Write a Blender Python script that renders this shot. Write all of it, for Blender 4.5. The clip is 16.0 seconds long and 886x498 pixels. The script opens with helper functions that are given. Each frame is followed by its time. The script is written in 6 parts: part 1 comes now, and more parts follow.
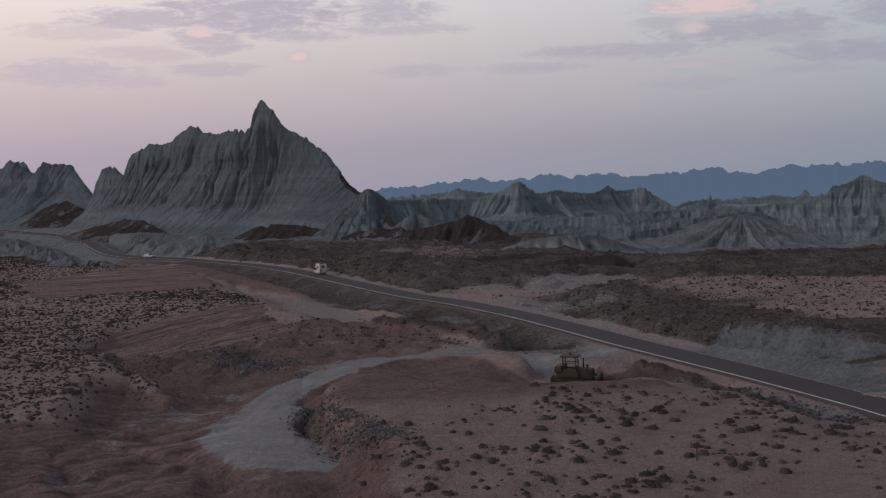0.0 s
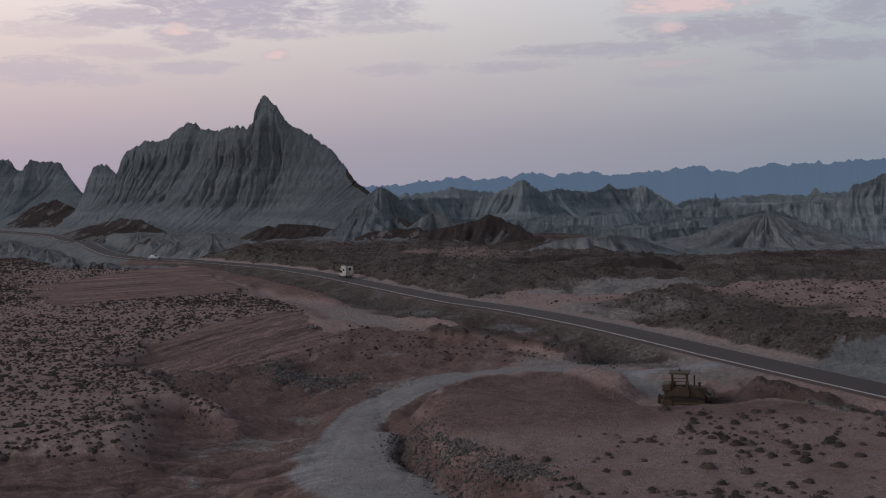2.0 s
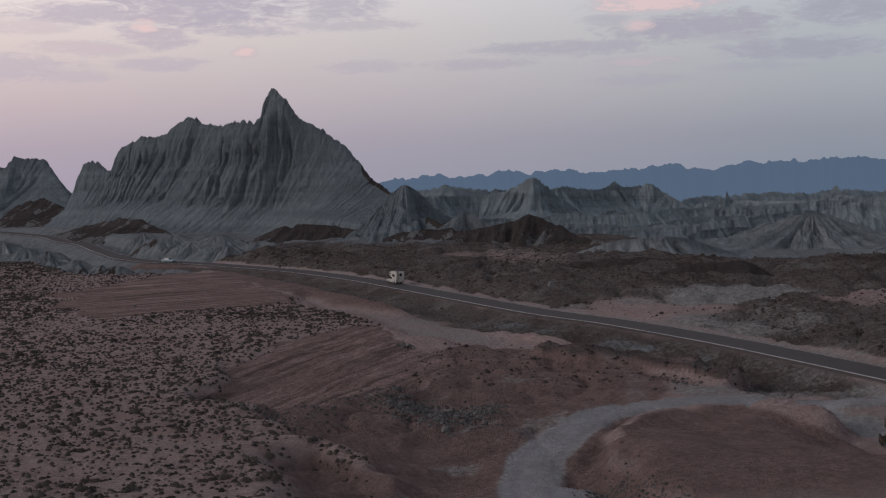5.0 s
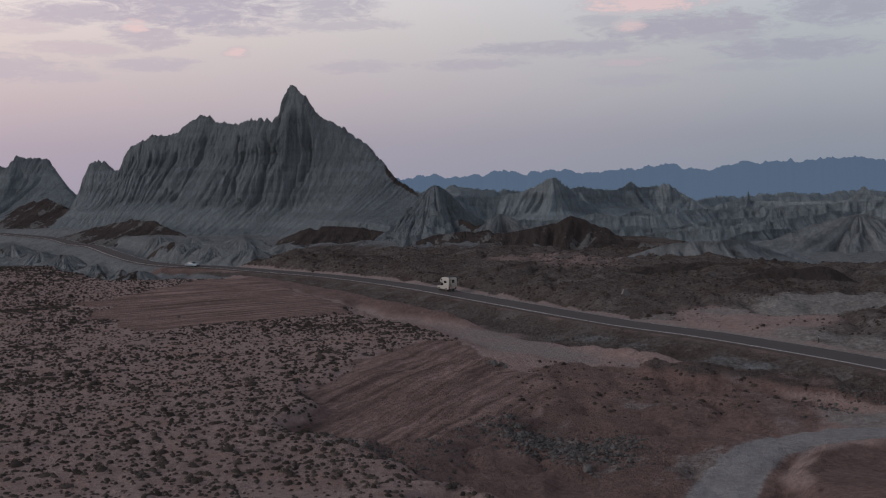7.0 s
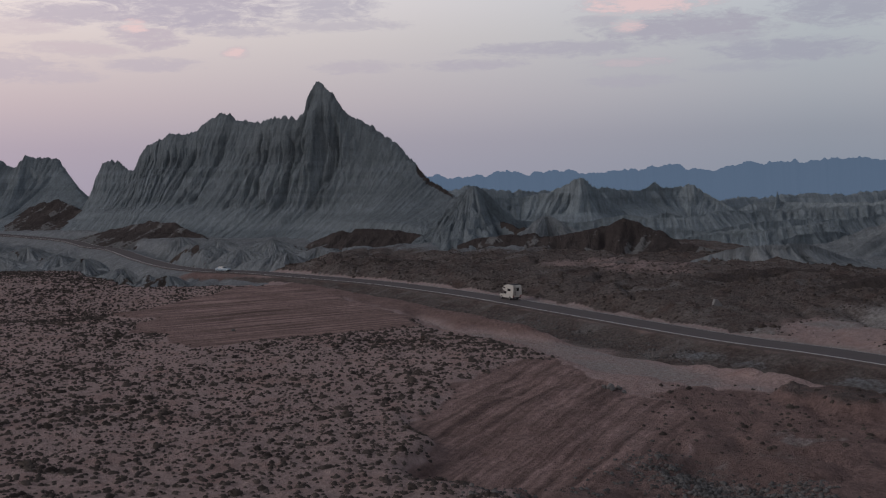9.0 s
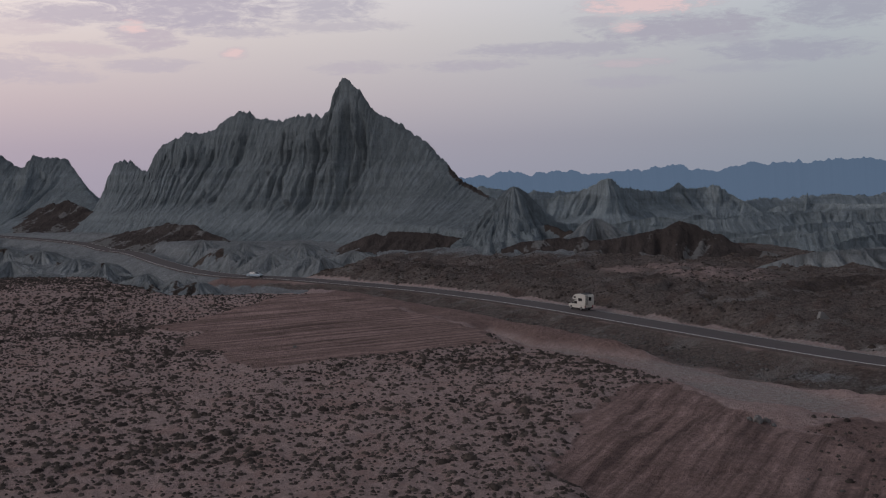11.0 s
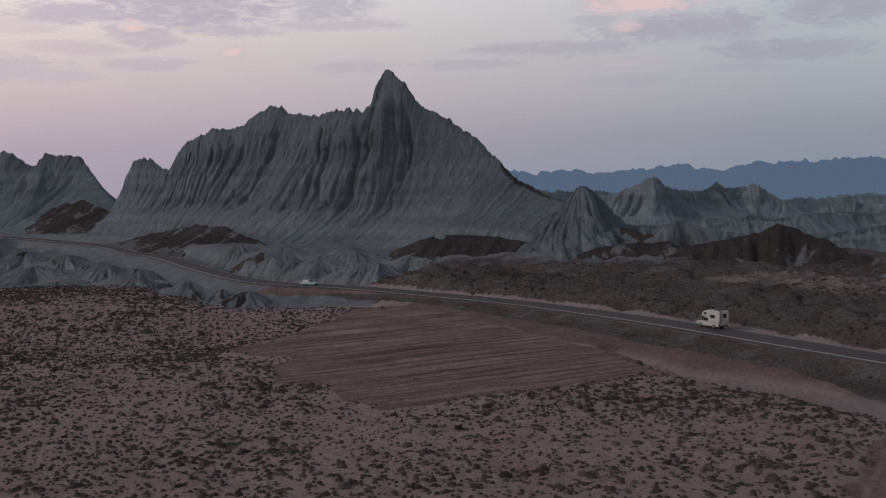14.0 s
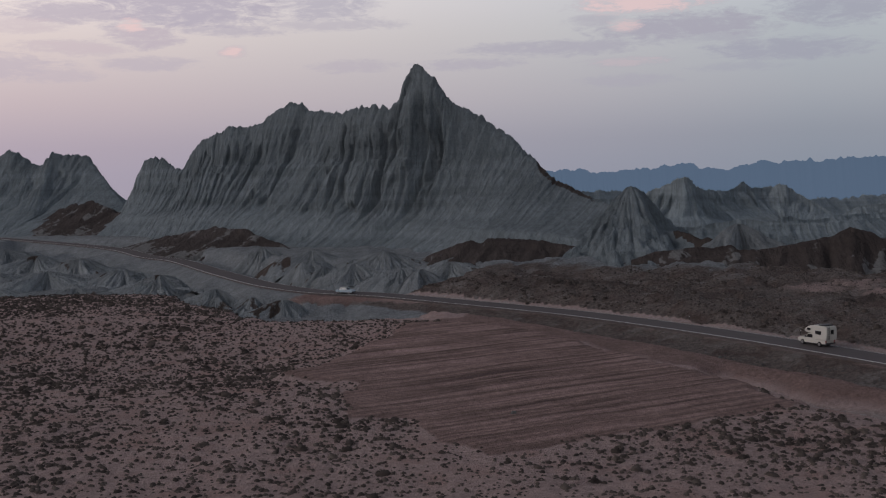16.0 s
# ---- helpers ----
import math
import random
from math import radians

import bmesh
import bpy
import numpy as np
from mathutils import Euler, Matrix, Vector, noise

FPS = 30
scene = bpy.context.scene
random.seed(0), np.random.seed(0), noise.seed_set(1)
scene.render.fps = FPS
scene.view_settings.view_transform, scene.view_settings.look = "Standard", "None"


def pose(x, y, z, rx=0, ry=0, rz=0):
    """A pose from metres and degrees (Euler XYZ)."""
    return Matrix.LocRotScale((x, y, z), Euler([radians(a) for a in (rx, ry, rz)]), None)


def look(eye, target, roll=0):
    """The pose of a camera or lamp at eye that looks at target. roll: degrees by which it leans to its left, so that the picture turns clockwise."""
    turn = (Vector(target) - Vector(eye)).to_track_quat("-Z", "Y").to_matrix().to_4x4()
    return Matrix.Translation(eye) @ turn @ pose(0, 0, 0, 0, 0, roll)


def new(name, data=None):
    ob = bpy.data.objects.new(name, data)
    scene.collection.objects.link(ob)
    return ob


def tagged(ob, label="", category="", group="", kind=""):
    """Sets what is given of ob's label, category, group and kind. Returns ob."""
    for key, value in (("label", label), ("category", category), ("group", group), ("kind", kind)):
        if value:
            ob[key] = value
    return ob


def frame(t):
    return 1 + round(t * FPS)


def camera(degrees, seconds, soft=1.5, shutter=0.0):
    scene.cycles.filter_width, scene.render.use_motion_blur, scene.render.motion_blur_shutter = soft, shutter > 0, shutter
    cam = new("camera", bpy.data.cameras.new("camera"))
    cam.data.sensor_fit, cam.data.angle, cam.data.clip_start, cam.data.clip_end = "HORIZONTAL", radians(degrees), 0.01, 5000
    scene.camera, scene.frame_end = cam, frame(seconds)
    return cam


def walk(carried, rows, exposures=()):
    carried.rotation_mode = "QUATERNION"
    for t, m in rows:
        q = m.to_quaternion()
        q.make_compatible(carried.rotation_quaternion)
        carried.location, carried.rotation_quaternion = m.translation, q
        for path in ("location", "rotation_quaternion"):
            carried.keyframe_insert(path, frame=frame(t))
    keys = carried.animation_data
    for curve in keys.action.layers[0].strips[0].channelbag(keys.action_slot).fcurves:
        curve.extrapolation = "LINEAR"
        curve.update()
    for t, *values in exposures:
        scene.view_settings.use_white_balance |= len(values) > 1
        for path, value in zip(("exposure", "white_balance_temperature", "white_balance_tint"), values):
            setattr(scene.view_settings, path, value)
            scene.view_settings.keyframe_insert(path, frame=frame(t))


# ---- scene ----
cam = camera(42.0, 16.0, soft=1.2)
METRES, EYE, TILT, LEAN, TURN = 170.0, 25.16, 0.0, 0.0, 0.0
ROWS = [
    (0.0, 0.0, 0.0, 0.0, -0.1, -3.68, 1.49),
    (0.5, -0.0193, 0.0217, 0.0, -0.37, -3.7, 1.49),
    (1.0, -0.0401, 0.0454, 0.0002, -0.66, -3.73, 1.49),
    (1.5, -0.0589, 0.0676, 0.0003, -0.91, -3.75, 1.48),
    (2.0, -0.079, 0.0918, 0.0004, -1.19, -3.78, 1.47),
    (2.5, -0.0974, 0.1142, 0.0004, -1.46, -3.81, 1.47),
    (3.0, -0.1171, 0.139, 0.0007, -1.72, -3.85, 1.49),
    (3.5, -0.1353, 0.1618, 0.001, -1.97, -3.88, 1.49),
    (4.0, -0.1551, 0.1866, 0.0013, -2.25, -3.91, 1.48),
    (6.5, -0.2487, 0.3086, 0.0027, -3.02, -3.94, 1.45),
    (7.0, -0.2673, 0.3357, 0.0027, -3.09, -3.93, 1.45),
    (7.5, -0.2842, 0.3607, 0.0027, -3.11, -3.93, 1.44),
    (8.0, -0.3022, 0.388, 0.003, -3.12, -3.93, 1.43),
    (8.5, -0.3184, 0.4132, 0.0032, -3.13, -3.91, 1.44),
    (9.0, -0.3358, 0.4414, 0.0034, -3.14, -3.91, 1.43),
    (11.5, -0.4172, 0.5772, 0.0042, -3.22, -3.88, 1.42),
    (12.0, -0.4339, 0.6058, 0.0044, -3.23, -3.9, 1.41),
    (12.5, -0.449, 0.6321, 0.0046, -3.24, -3.91, 1.43),
    (13.0, -0.4651, 0.6608, 0.0047, -3.25, -3.93, 1.42),
    (13.5, -0.4796, 0.6874, 0.0047, -3.26, -3.93, 1.41),
    (14.0, -0.495, 0.7166, 0.0047, -3.27, -3.93, 1.4),
    (14.5, -0.5088, 0.7438, 0.0047, -3.27, -3.93, 1.41),
    (15.0, -0.5231, 0.7735, 0.0049, -3.28, -3.94, 1.4),
    (15.5, -0.536, 0.8009, 0.0053, -3.28, -3.94, 1.4),
    (16.0, -0.5496, 0.8309, 0.0059, -3.28, -3.95, 1.42),
]
walk(cam, [(t, pose(0, 0, EYE, TILT, LEAN, TURN) @ pose(METRES * x, METRES * y, METRES * z, 90 + pitch, roll, yaw)) for t, x, y, z, yaw, pitch, roll in ROWS])

# ---- light: dusk sky with no sun above the horizon ----
def link(nt, a, b):
    nt.links.new(a, b)


def mnode(nt, op, *args):
    n = nt.nodes.new("ShaderNodeMath")
    n.operation = op
    for i, a in enumerate(args):
        if isinstance(a, (int, float)):
            n.inputs[i].default_value = a
        else:
            link(nt, a, n.inputs[i])
    return n.outputs[0]


def ramp(nt, fac, stops, interp="LINEAR"):
    n = nt.nodes.new("ShaderNodeValToRGB")
    n.color_ramp.interpolation = interp
    while len(n.color_ramp.elements) < len(stops):
        n.color_ramp.elements.new(0.5)
    for el, (p, c) in zip(n.color_ramp.elements, stops):
        el.position = p
        el.color = (*c, 1) if len(c) == 3 else c
    link(nt, fac, n.inputs[0])
    return n.outputs[0]


def mixc(nt, fac, a, b, blend="MIX"):
    n = nt.nodes.new("ShaderNodeMix")
    n.data_type, n.blend_type = "RGBA", blend
    for sock, v in ((n.inputs[0], fac), (n.inputs[6], a), (n.inputs[7], b)):
        if isinstance(v, (int, float)):
            sock.default_value = v
        elif isinstance(v, tuple):
            sock.default_value = (*v, 1)
        else:
            link(nt, v, sock)
    return n.outputs[2]


def noise_tex(nt, vec, scale, detail=4.0, rough=0.55, distort=0.0):
    n = nt.nodes.new("ShaderNodeTexNoise")
    n.inputs["Scale"].default_value = scale
    n.inputs["Detail"].default_value = detail
    n.inputs["Roughness"].default_value = rough
    n.inputs["Distortion"].default_value = distort
    if vec is not None:
        link(nt, vec, n.inputs["Vector"])
    return n.outputs[0]


SKY_STRENGTH = 1.04
# clouds: azimuth, elevation, half width, half height (degrees), strength, pinkness
CLOUDS_WEST = [
    (-13.7, 7.7, 3.6, 0.5, 0.8, 0.1), (-9.2, 7.95, 4.4, 1.0, 0.95, 0.05), (-7.0, 6.9, 2.9, 0.25, 0.7, 0.05), (-2.3, 8.0, 2.2, 0.7, 0.75, 0),
    (-2.0, 7.1, 3.4, 0.25, 0.55, 0.05), (-10.9, 6.65, 1.6, 0.5, 0.85, 0.2), (-11.5, 7.15, 0.55, 0.28, 0.9, 1), (-6.8, 5.9, 0.6, 0.26, 0.85, 1),
    (-17.6, 5.2, 2.8, 0.6, 0.6, 0.15), (-14.4, 6.1, 2.4, 0.35, 0.6, 0.45), (-10.7, 5.35, 2.1, 0.32, 0.6, 0.15), (-17.3, 7.1, 2.4, 0.35, 0.5, 0.5), (-14.8, 4.8, 1.6, 0.3, 0.45, 0.2),
]
CLOUDS_EAST = [
    (9.0, 5.75, 4.0, 0.35, 0.75, 0.05), (4.6, 5.1, 2.2, 0.26, 0.7, 0.1), (-1.0, 5.14, 1.8, 0.3, 0.55, 0.2), (11.0, 7.0, 1.2, 0.3, 0.6, 0.1),
    (13.2, 7.72, 3.0, 0.45, 0.85, 1), (12.3, 6.75, 0.7, 0.3, 0.7, 0.9), (15.4, 6.6, 4.0, 0.6, 0.95, 0.05), (19.8, 5.3, 3.2, 0.5, 0.85, 0), (16.5, 6.0, 2.0, 0.3, 0.6, 0.05),
    (12.5, 5.0, 1.9, 0.22, 0.6, 0.6), (12.4, 4.1, 2.0, 0.28, 0.55, 0.1), (22.6, 7.2, 3.0, 0.9, 0.85, 0), (17.8, 4.55, 2.0, 0.2, 0.45, 0),
]
world = bpy.data.worlds.new("dusk_sky")
scene.world = world
world.use_nodes = True
nt = world.node_tree
nt.nodes.clear()
geo = nt.nodes.new("ShaderNodeTexCoord")
sep = nt.nodes.new("ShaderNodeSeparateXYZ")
link(nt, geo.outputs["Generated"], sep.inputs[0])
el = mnode(nt, "MULTIPLY", mnode(nt, "ARCSINE", sep.outputs[2]), 180 / math.pi)
az = mnode(nt, "MULTIPLY", mnode(nt, "ARCTAN2", sep.outputs[0], sep.outputs[1]), 180 / math.pi)
fac = mnode(nt, "DIVIDE", mnode(nt, "ADD", el, 10.0), 100.0)
side = mnode(nt, "MULTIPLY_ADD", mnode(nt, "SINE", mnode(nt, "ARCTAN2", sep.outputs[0], sep.outputs[1])), -1.4, 0.5)
side_c = nt.nodes.new("ShaderNodeClamp")
link(nt, side, side_c.inputs[0])
WEST = [(0.0, (0.28, 0.25, 0.30)), (0.10, (0.405, 0.345, 0.425)), (0.115, (0.445, 0.368, 0.435)), (0.135, (0.565, 0.458, 0.485)), (0.165, (0.725, 0.61, 0.59)),
        (0.185, (0.83, 0.72, 0.70)), (0.23, (0.60, 0.56, 0.59)), (0.4, (0.19, 0.20, 0.25)), (1.0, (0.075, 0.09, 0.125))]
EAST = [(0.0, (0.18, 0.20, 0.248)), (0.10, (0.245, 0.272, 0.332)), (0.115, (0.272, 0.292, 0.345)), (0.135, (0.355, 0.372, 0.414)), (0.165, (0.427, 0.458, 0.492)),
        (0.185, (0.478, 0.51, 0.56)), (0.23, (0.37, 0.39, 0.45)), (0.4, (0.15, 0.165, 0.21)), (1.0, (0.075, 0.09, 0.125))]
sky = mixc(nt, side_c.outputs[0], ramp(nt, fac, EAST), ramp(nt, fac, WEST))
comb = nt.nodes.new("ShaderNodeCombineXYZ")
link(nt, mnode(nt, "MULTIPLY", az, 0.55), comb.inputs[0])
link(nt, mnode(nt, "MULTIPLY", el, 2.1), comb.inputs[1])
wisp = noise_tex(nt, comb.outputs[0], 1.0, 9.0, 0.68, 0.9)
wisp2 = noise_tex(nt, comb.outputs[0], 3.4, 7.0, 0.68, 0.5)
wisps = mnode(nt, "ADD", mnode(nt, "MULTIPLY_ADD", wisp, 5.2, -1.55), mnode(nt, "MULTIPLY_ADD", wisp2, 2.6, -1.3))
ae = nt.nodes.new("ShaderNodeCombineXYZ")
link(nt, az, ae.inputs[0])
link(nt, el, ae.inputs[1])
cover, pinky = None, None
for a, e, w, h, s, p in CLOUDS_WEST + CLOUDS_EAST:
    vm = nt.nodes.new("ShaderNodeVectorMath")
    vm.operation = "MULTIPLY_ADD"
    link(nt, ae.outputs[0], vm.inputs[0])
    vm.inputs[1].default_value, vm.inputs[2].default_value = (1 / w, 1 / h, 0), (-a / w, -e / h, 0)
    dot = nt.nodes.new("ShaderNodeVectorMath")
    dot.operation = "DOT_PRODUCT"
    link(nt, vm.outputs[0], dot.inputs[0])
    link(nt, vm.outputs[0], dot.inputs[1])
    n = nt.nodes.new("ShaderNodeMapRange")
    n.interpolation_type = "SMOOTHSTEP"
    n.inputs[1].default_value, n.inputs[2].default_value, n.inputs[4].default_value = -0.9, 1.1, s
    link(nt, mnode(nt, "SUBTRACT", wisps, dot.outputs["Value"]), n.inputs[0])
    pk = mnode(nt, "MULTIPLY", n.outputs[0], p)
    cover = n.outputs[0] if cover is None else mnode(nt, "MAXIMUM", cover, n.outputs[0])
    pinky = pk if pinky is None else mnode(nt, "MAXIMUM", pinky, pk)
cloud_col = mixc(nt, pinky, mixc(nt, side_c.outputs[0], (0.335, 0.338, 0.41), (0.45, 0.405, 0.49)), (0.80, 0.57, 0.56))
sky = mixc(nt, mnode(nt, "MULTIPLY", cover, 0.92), sky, cloud_col)
bg = nt.nodes.new("ShaderNodeBackground")
bg.inputs[1].default_value = SKY_STRENGTH
link(nt, sky, bg.inputs[0])
out = nt.nodes.new("ShaderNodeOutputWorld")
link(nt, bg.outputs[0], out.inputs[0])

afterglow = bpy.data.lights.new("afterglow", "SUN")
afterglow.energy, afterglow.angle, afterglow.color = 0.78, radians(30), (1.0, 0.94, 0.94)
glow_ob = new("afterglow", afterglow)
glow_ob.matrix_world = look((-100, -15, 55), (0, 0, 0))


# ---- materials ----
def material(name, rough=0.9, metal=0.0, spec=0.2):
    m = bpy.data.materials.new(name)
    m.use_nodes = True
    b = m.node_tree.nodes["Principled BSDF"]
    b.inputs["Roughness"].default_value = rough
    b.inputs["Metallic"].default_value = metal
    b.inputs["Specular IOR Level"].default_value = spec
    return m, m.node_tree, b


def obj_pos(nt):
    return nt.nodes.new("ShaderNodeNewGeometry").outputs["Position"]


def add_bump(nt, b, height, strength, dist):
    n = nt.nodes.new("ShaderNodeBump")
    n.inputs["Strength"].default_value = strength
    n.inputs["Distance"].default_value = dist
    link(nt, height, n.inputs["Height"])
    link(nt, n.outputs[0], b.inputs["Normal"])


def attr(nt, name):
    n = nt.nodes.new("ShaderNodeAttribute")
    n.attribute_name = name
    return n.outputs["Fac"]


def soft(nt, a, noise_out, k=0.7, lo=0.35, hi=0.65):
    """An attribute mask with its border broken up by noise."""
    n = nt.nodes.new("ShaderNodeMapRange")
    n.interpolation_type = "SMOOTHSTEP"
    n.inputs[1].default_value, n.inputs[2].default_value = lo, hi
    link(nt, mnode(nt, "ADD", a, mnode(nt, "MULTIPLY_ADD", noise_out, k, -0.5 * k)), n.inputs[0])
    return n.outputs[0]


def plain(name, col, rough=0.6, metal=0.0, vary=0.15, scale=3.0, bump=0.0, spec=0.4):
    m, nt, b = material(name, rough, metal, spec)
    p = obj_pos(nt)
    n = noise_tex(nt, p, scale, 5.0, 0.6)
    dark = tuple(c * (1 - vary) for c in col)
    lite = tuple(min(1, c * (1 + vary)) for c in col)
    c = mixc(nt, n, dark, lite)
    link(nt, c, b.inputs["Base Color"])
    if bump:
        add_bump(nt, b, noise_tex(nt, p, scale * 6, 4.0), bump, 0.02)
    return m


SAND = (0.398, 0.297, 0.275)
RED = (0.226, 0.154, 0.138)


def ground_material():
    m, nt, b = material("desert_ground", 0.95, 0, 0.1)
    p = obj_pos(nt)
    big, mid, fine = noise_tex(nt, p, 0.03, 4), noise_tex(nt, p, 0.22, 5, 0.6), noise_tex(nt, p, 1.6, 6, 0.65)
    broken = mixc(nt, 0.5, mid, fine)
    col = mixc(nt, big, tuple(c * 0.82 for c in SAND), tuple(c * 1.18 for c in SAND))
    col = mixc(nt, mnode(nt, "MULTIPLY", soft(nt, mid, fine, 0.5, 0.45, 0.7), 0.45), col, (0.22, 0.125, 0.10))
    red = mixc(nt, mid, tuple(c * 0.75 for c in RED), tuple(c * 1.22 for c in RED))
    col = mixc(nt, soft(nt, attr(nt, "red"), broken, 0.5), col, red)
    brown = mixc(nt, fine, (0.082, 0.070, 0.064), (0.186, 0.156, 0.142))
    rust = nt.nodes.new("ShaderNodeMapRange")
    rust.inputs[1].default_value, rust.inputs[2].default_value = 0.46, 0.62
    link(nt, noise_tex(nt, p, 0.16, 6, 0.68, 0.6), rust.inputs[0])
    brown = mixc(nt, mnode(nt, "MULTIPLY", rust.outputs[0], 0.65), brown, (0.085, 0.058, 0.049))
    ash = nt.nodes.new("ShaderNodeMapRange")
    ash.inputs[1].default_value, ash.inputs[2].default_value = 0.54, 0.66
    link(nt, noise_tex(nt, p, 0.11, 6, 0.7, 0.4), ash.inputs[0])
    brown = mixc(nt, mnode(nt, "MULTIPLY", ash.outputs[0], 0.75), brown, (0.20, 0.185, 0.175))
    col = mixc(nt, soft(nt, attr(nt, "brown"), broken, 1.1), col, brown)
    grey = mixc(nt, fine, (0.24, 0.225, 0.21), (0.36, 0.34, 0.325))
    col = mixc(nt, soft(nt, attr(nt, "grey"), broken, 0.6), col, grey)
    gravel = mixc(nt, mid, (0.235, 0.227, 0.229), (0.305, 0.292, 0.292))
    col = mixc(nt, soft(nt, attr(nt, "gravel"), broken, 0.9, 0.15, 0.95), col, gravel)
    pale = mixc(nt, mid, (0.150, 0.160, 0.166), (0.262, 0.277, 0.283))
    col = mixc(nt, soft(nt, attr(nt, "pale"), broken, 0.8), col, pale)
    dark = mixc(nt, fine, (0.045, 0.036, 0.034), (0.10, 0.08, 0.072))
    col = mixc(nt, soft(nt, attr(nt, "dark"), broken, 0.9), col, dark)
    cu = nt.nodes.new("ShaderNodeCombineXYZ")
    link(nt, mnode(nt, "MULTIPLY", attr(nt, "pass_u"), 0.62), cu.inputs[0])
    link(nt, mnode(nt, "MULTIPLY", attr(nt, "pass_v"), 0.022), cu.inputs[1])
    furrow = noise_tex(nt, cu.outputs[0], 1.35, 4.0, 0.6, 0.1)
    fr = nt.nodes.new("ShaderNodeMapRange")
    fr.inputs[1].default_value, fr.inputs[2].default_value = 0.36, 0.66
    link(nt, furrow, fr.inputs[0])
    passes = mnode(nt, "MULTIPLY", attr(nt, "passes"), mnode(nt, "ADD", fr.outputs[0], -0.36))
    speck = nt.nodes.new("ShaderNodeMapRange")
    speck.inputs[1].default_value, speck.inputs[2].default_value = 0.60, 0.70
    link(nt, noise_tex(nt, p, 1.1, 3.0, 0.7, 0.4), speck.inputs[0])
    tone = mnode(nt, "MULTIPLY_ADD", passes, 1.3, mnode(nt, "MULTIPLY_ADD", attr(nt, "tone"), 0.4, 0.97))
    tone = mnode(nt, "MULTIPLY", tone, mnode(nt, "ADD", 1.0, mnode(nt, "MULTIPLY", mnode(nt, "MULTIPLY_ADD", fine, 1.5, -0.75), mnode(nt, "MULTIPLY_ADD", attr(nt, "gravel"), -0.6, 1.0))))
    tone = mnode(nt, "MULTIPLY", tone, mnode(nt, "MULTIPLY_ADD", mid, 0.5, 0.75))
    tone = mnode(nt, "MULTIPLY", tone, mnode(nt, "MULTIPLY_ADD", noise_tex(nt, p, 5.5, 3, 0.7), 0.7, 0.65))
    tone = mnode(nt, "MULTIPLY", tone, mnode(nt, "MULTIPLY_ADD", mnode(nt, "MULTIPLY", speck.outputs[0], attr(nt, "grit")), -0.38, 1.0))
    hsv = nt.nodes.new("ShaderNodeHueSaturation")
    link(nt, col, hsv.inputs["Color"])
    link(nt, tone, hsv.inputs["Value"])
    link(nt, hsv.outputs[0], b.inputs["Base Color"])
    hgt = mnode(nt, "ADD", mnode(nt, "MULTIPLY", fine, 1.6), noise_tex(nt, p, 5.0, 5, 0.65))
    hgt = mnode(nt, "ADD", hgt, mnode(nt, "MULTIPLY", passes, 0.5))
    hgt = mnode(nt, "MULTIPLY", hgt, mnode(nt, "MULTIPLY_ADD", attr(nt, "gravel"), -0.75, 1.0))
    add_bump(nt, b, hgt, 1.0, 0.45)
    return m


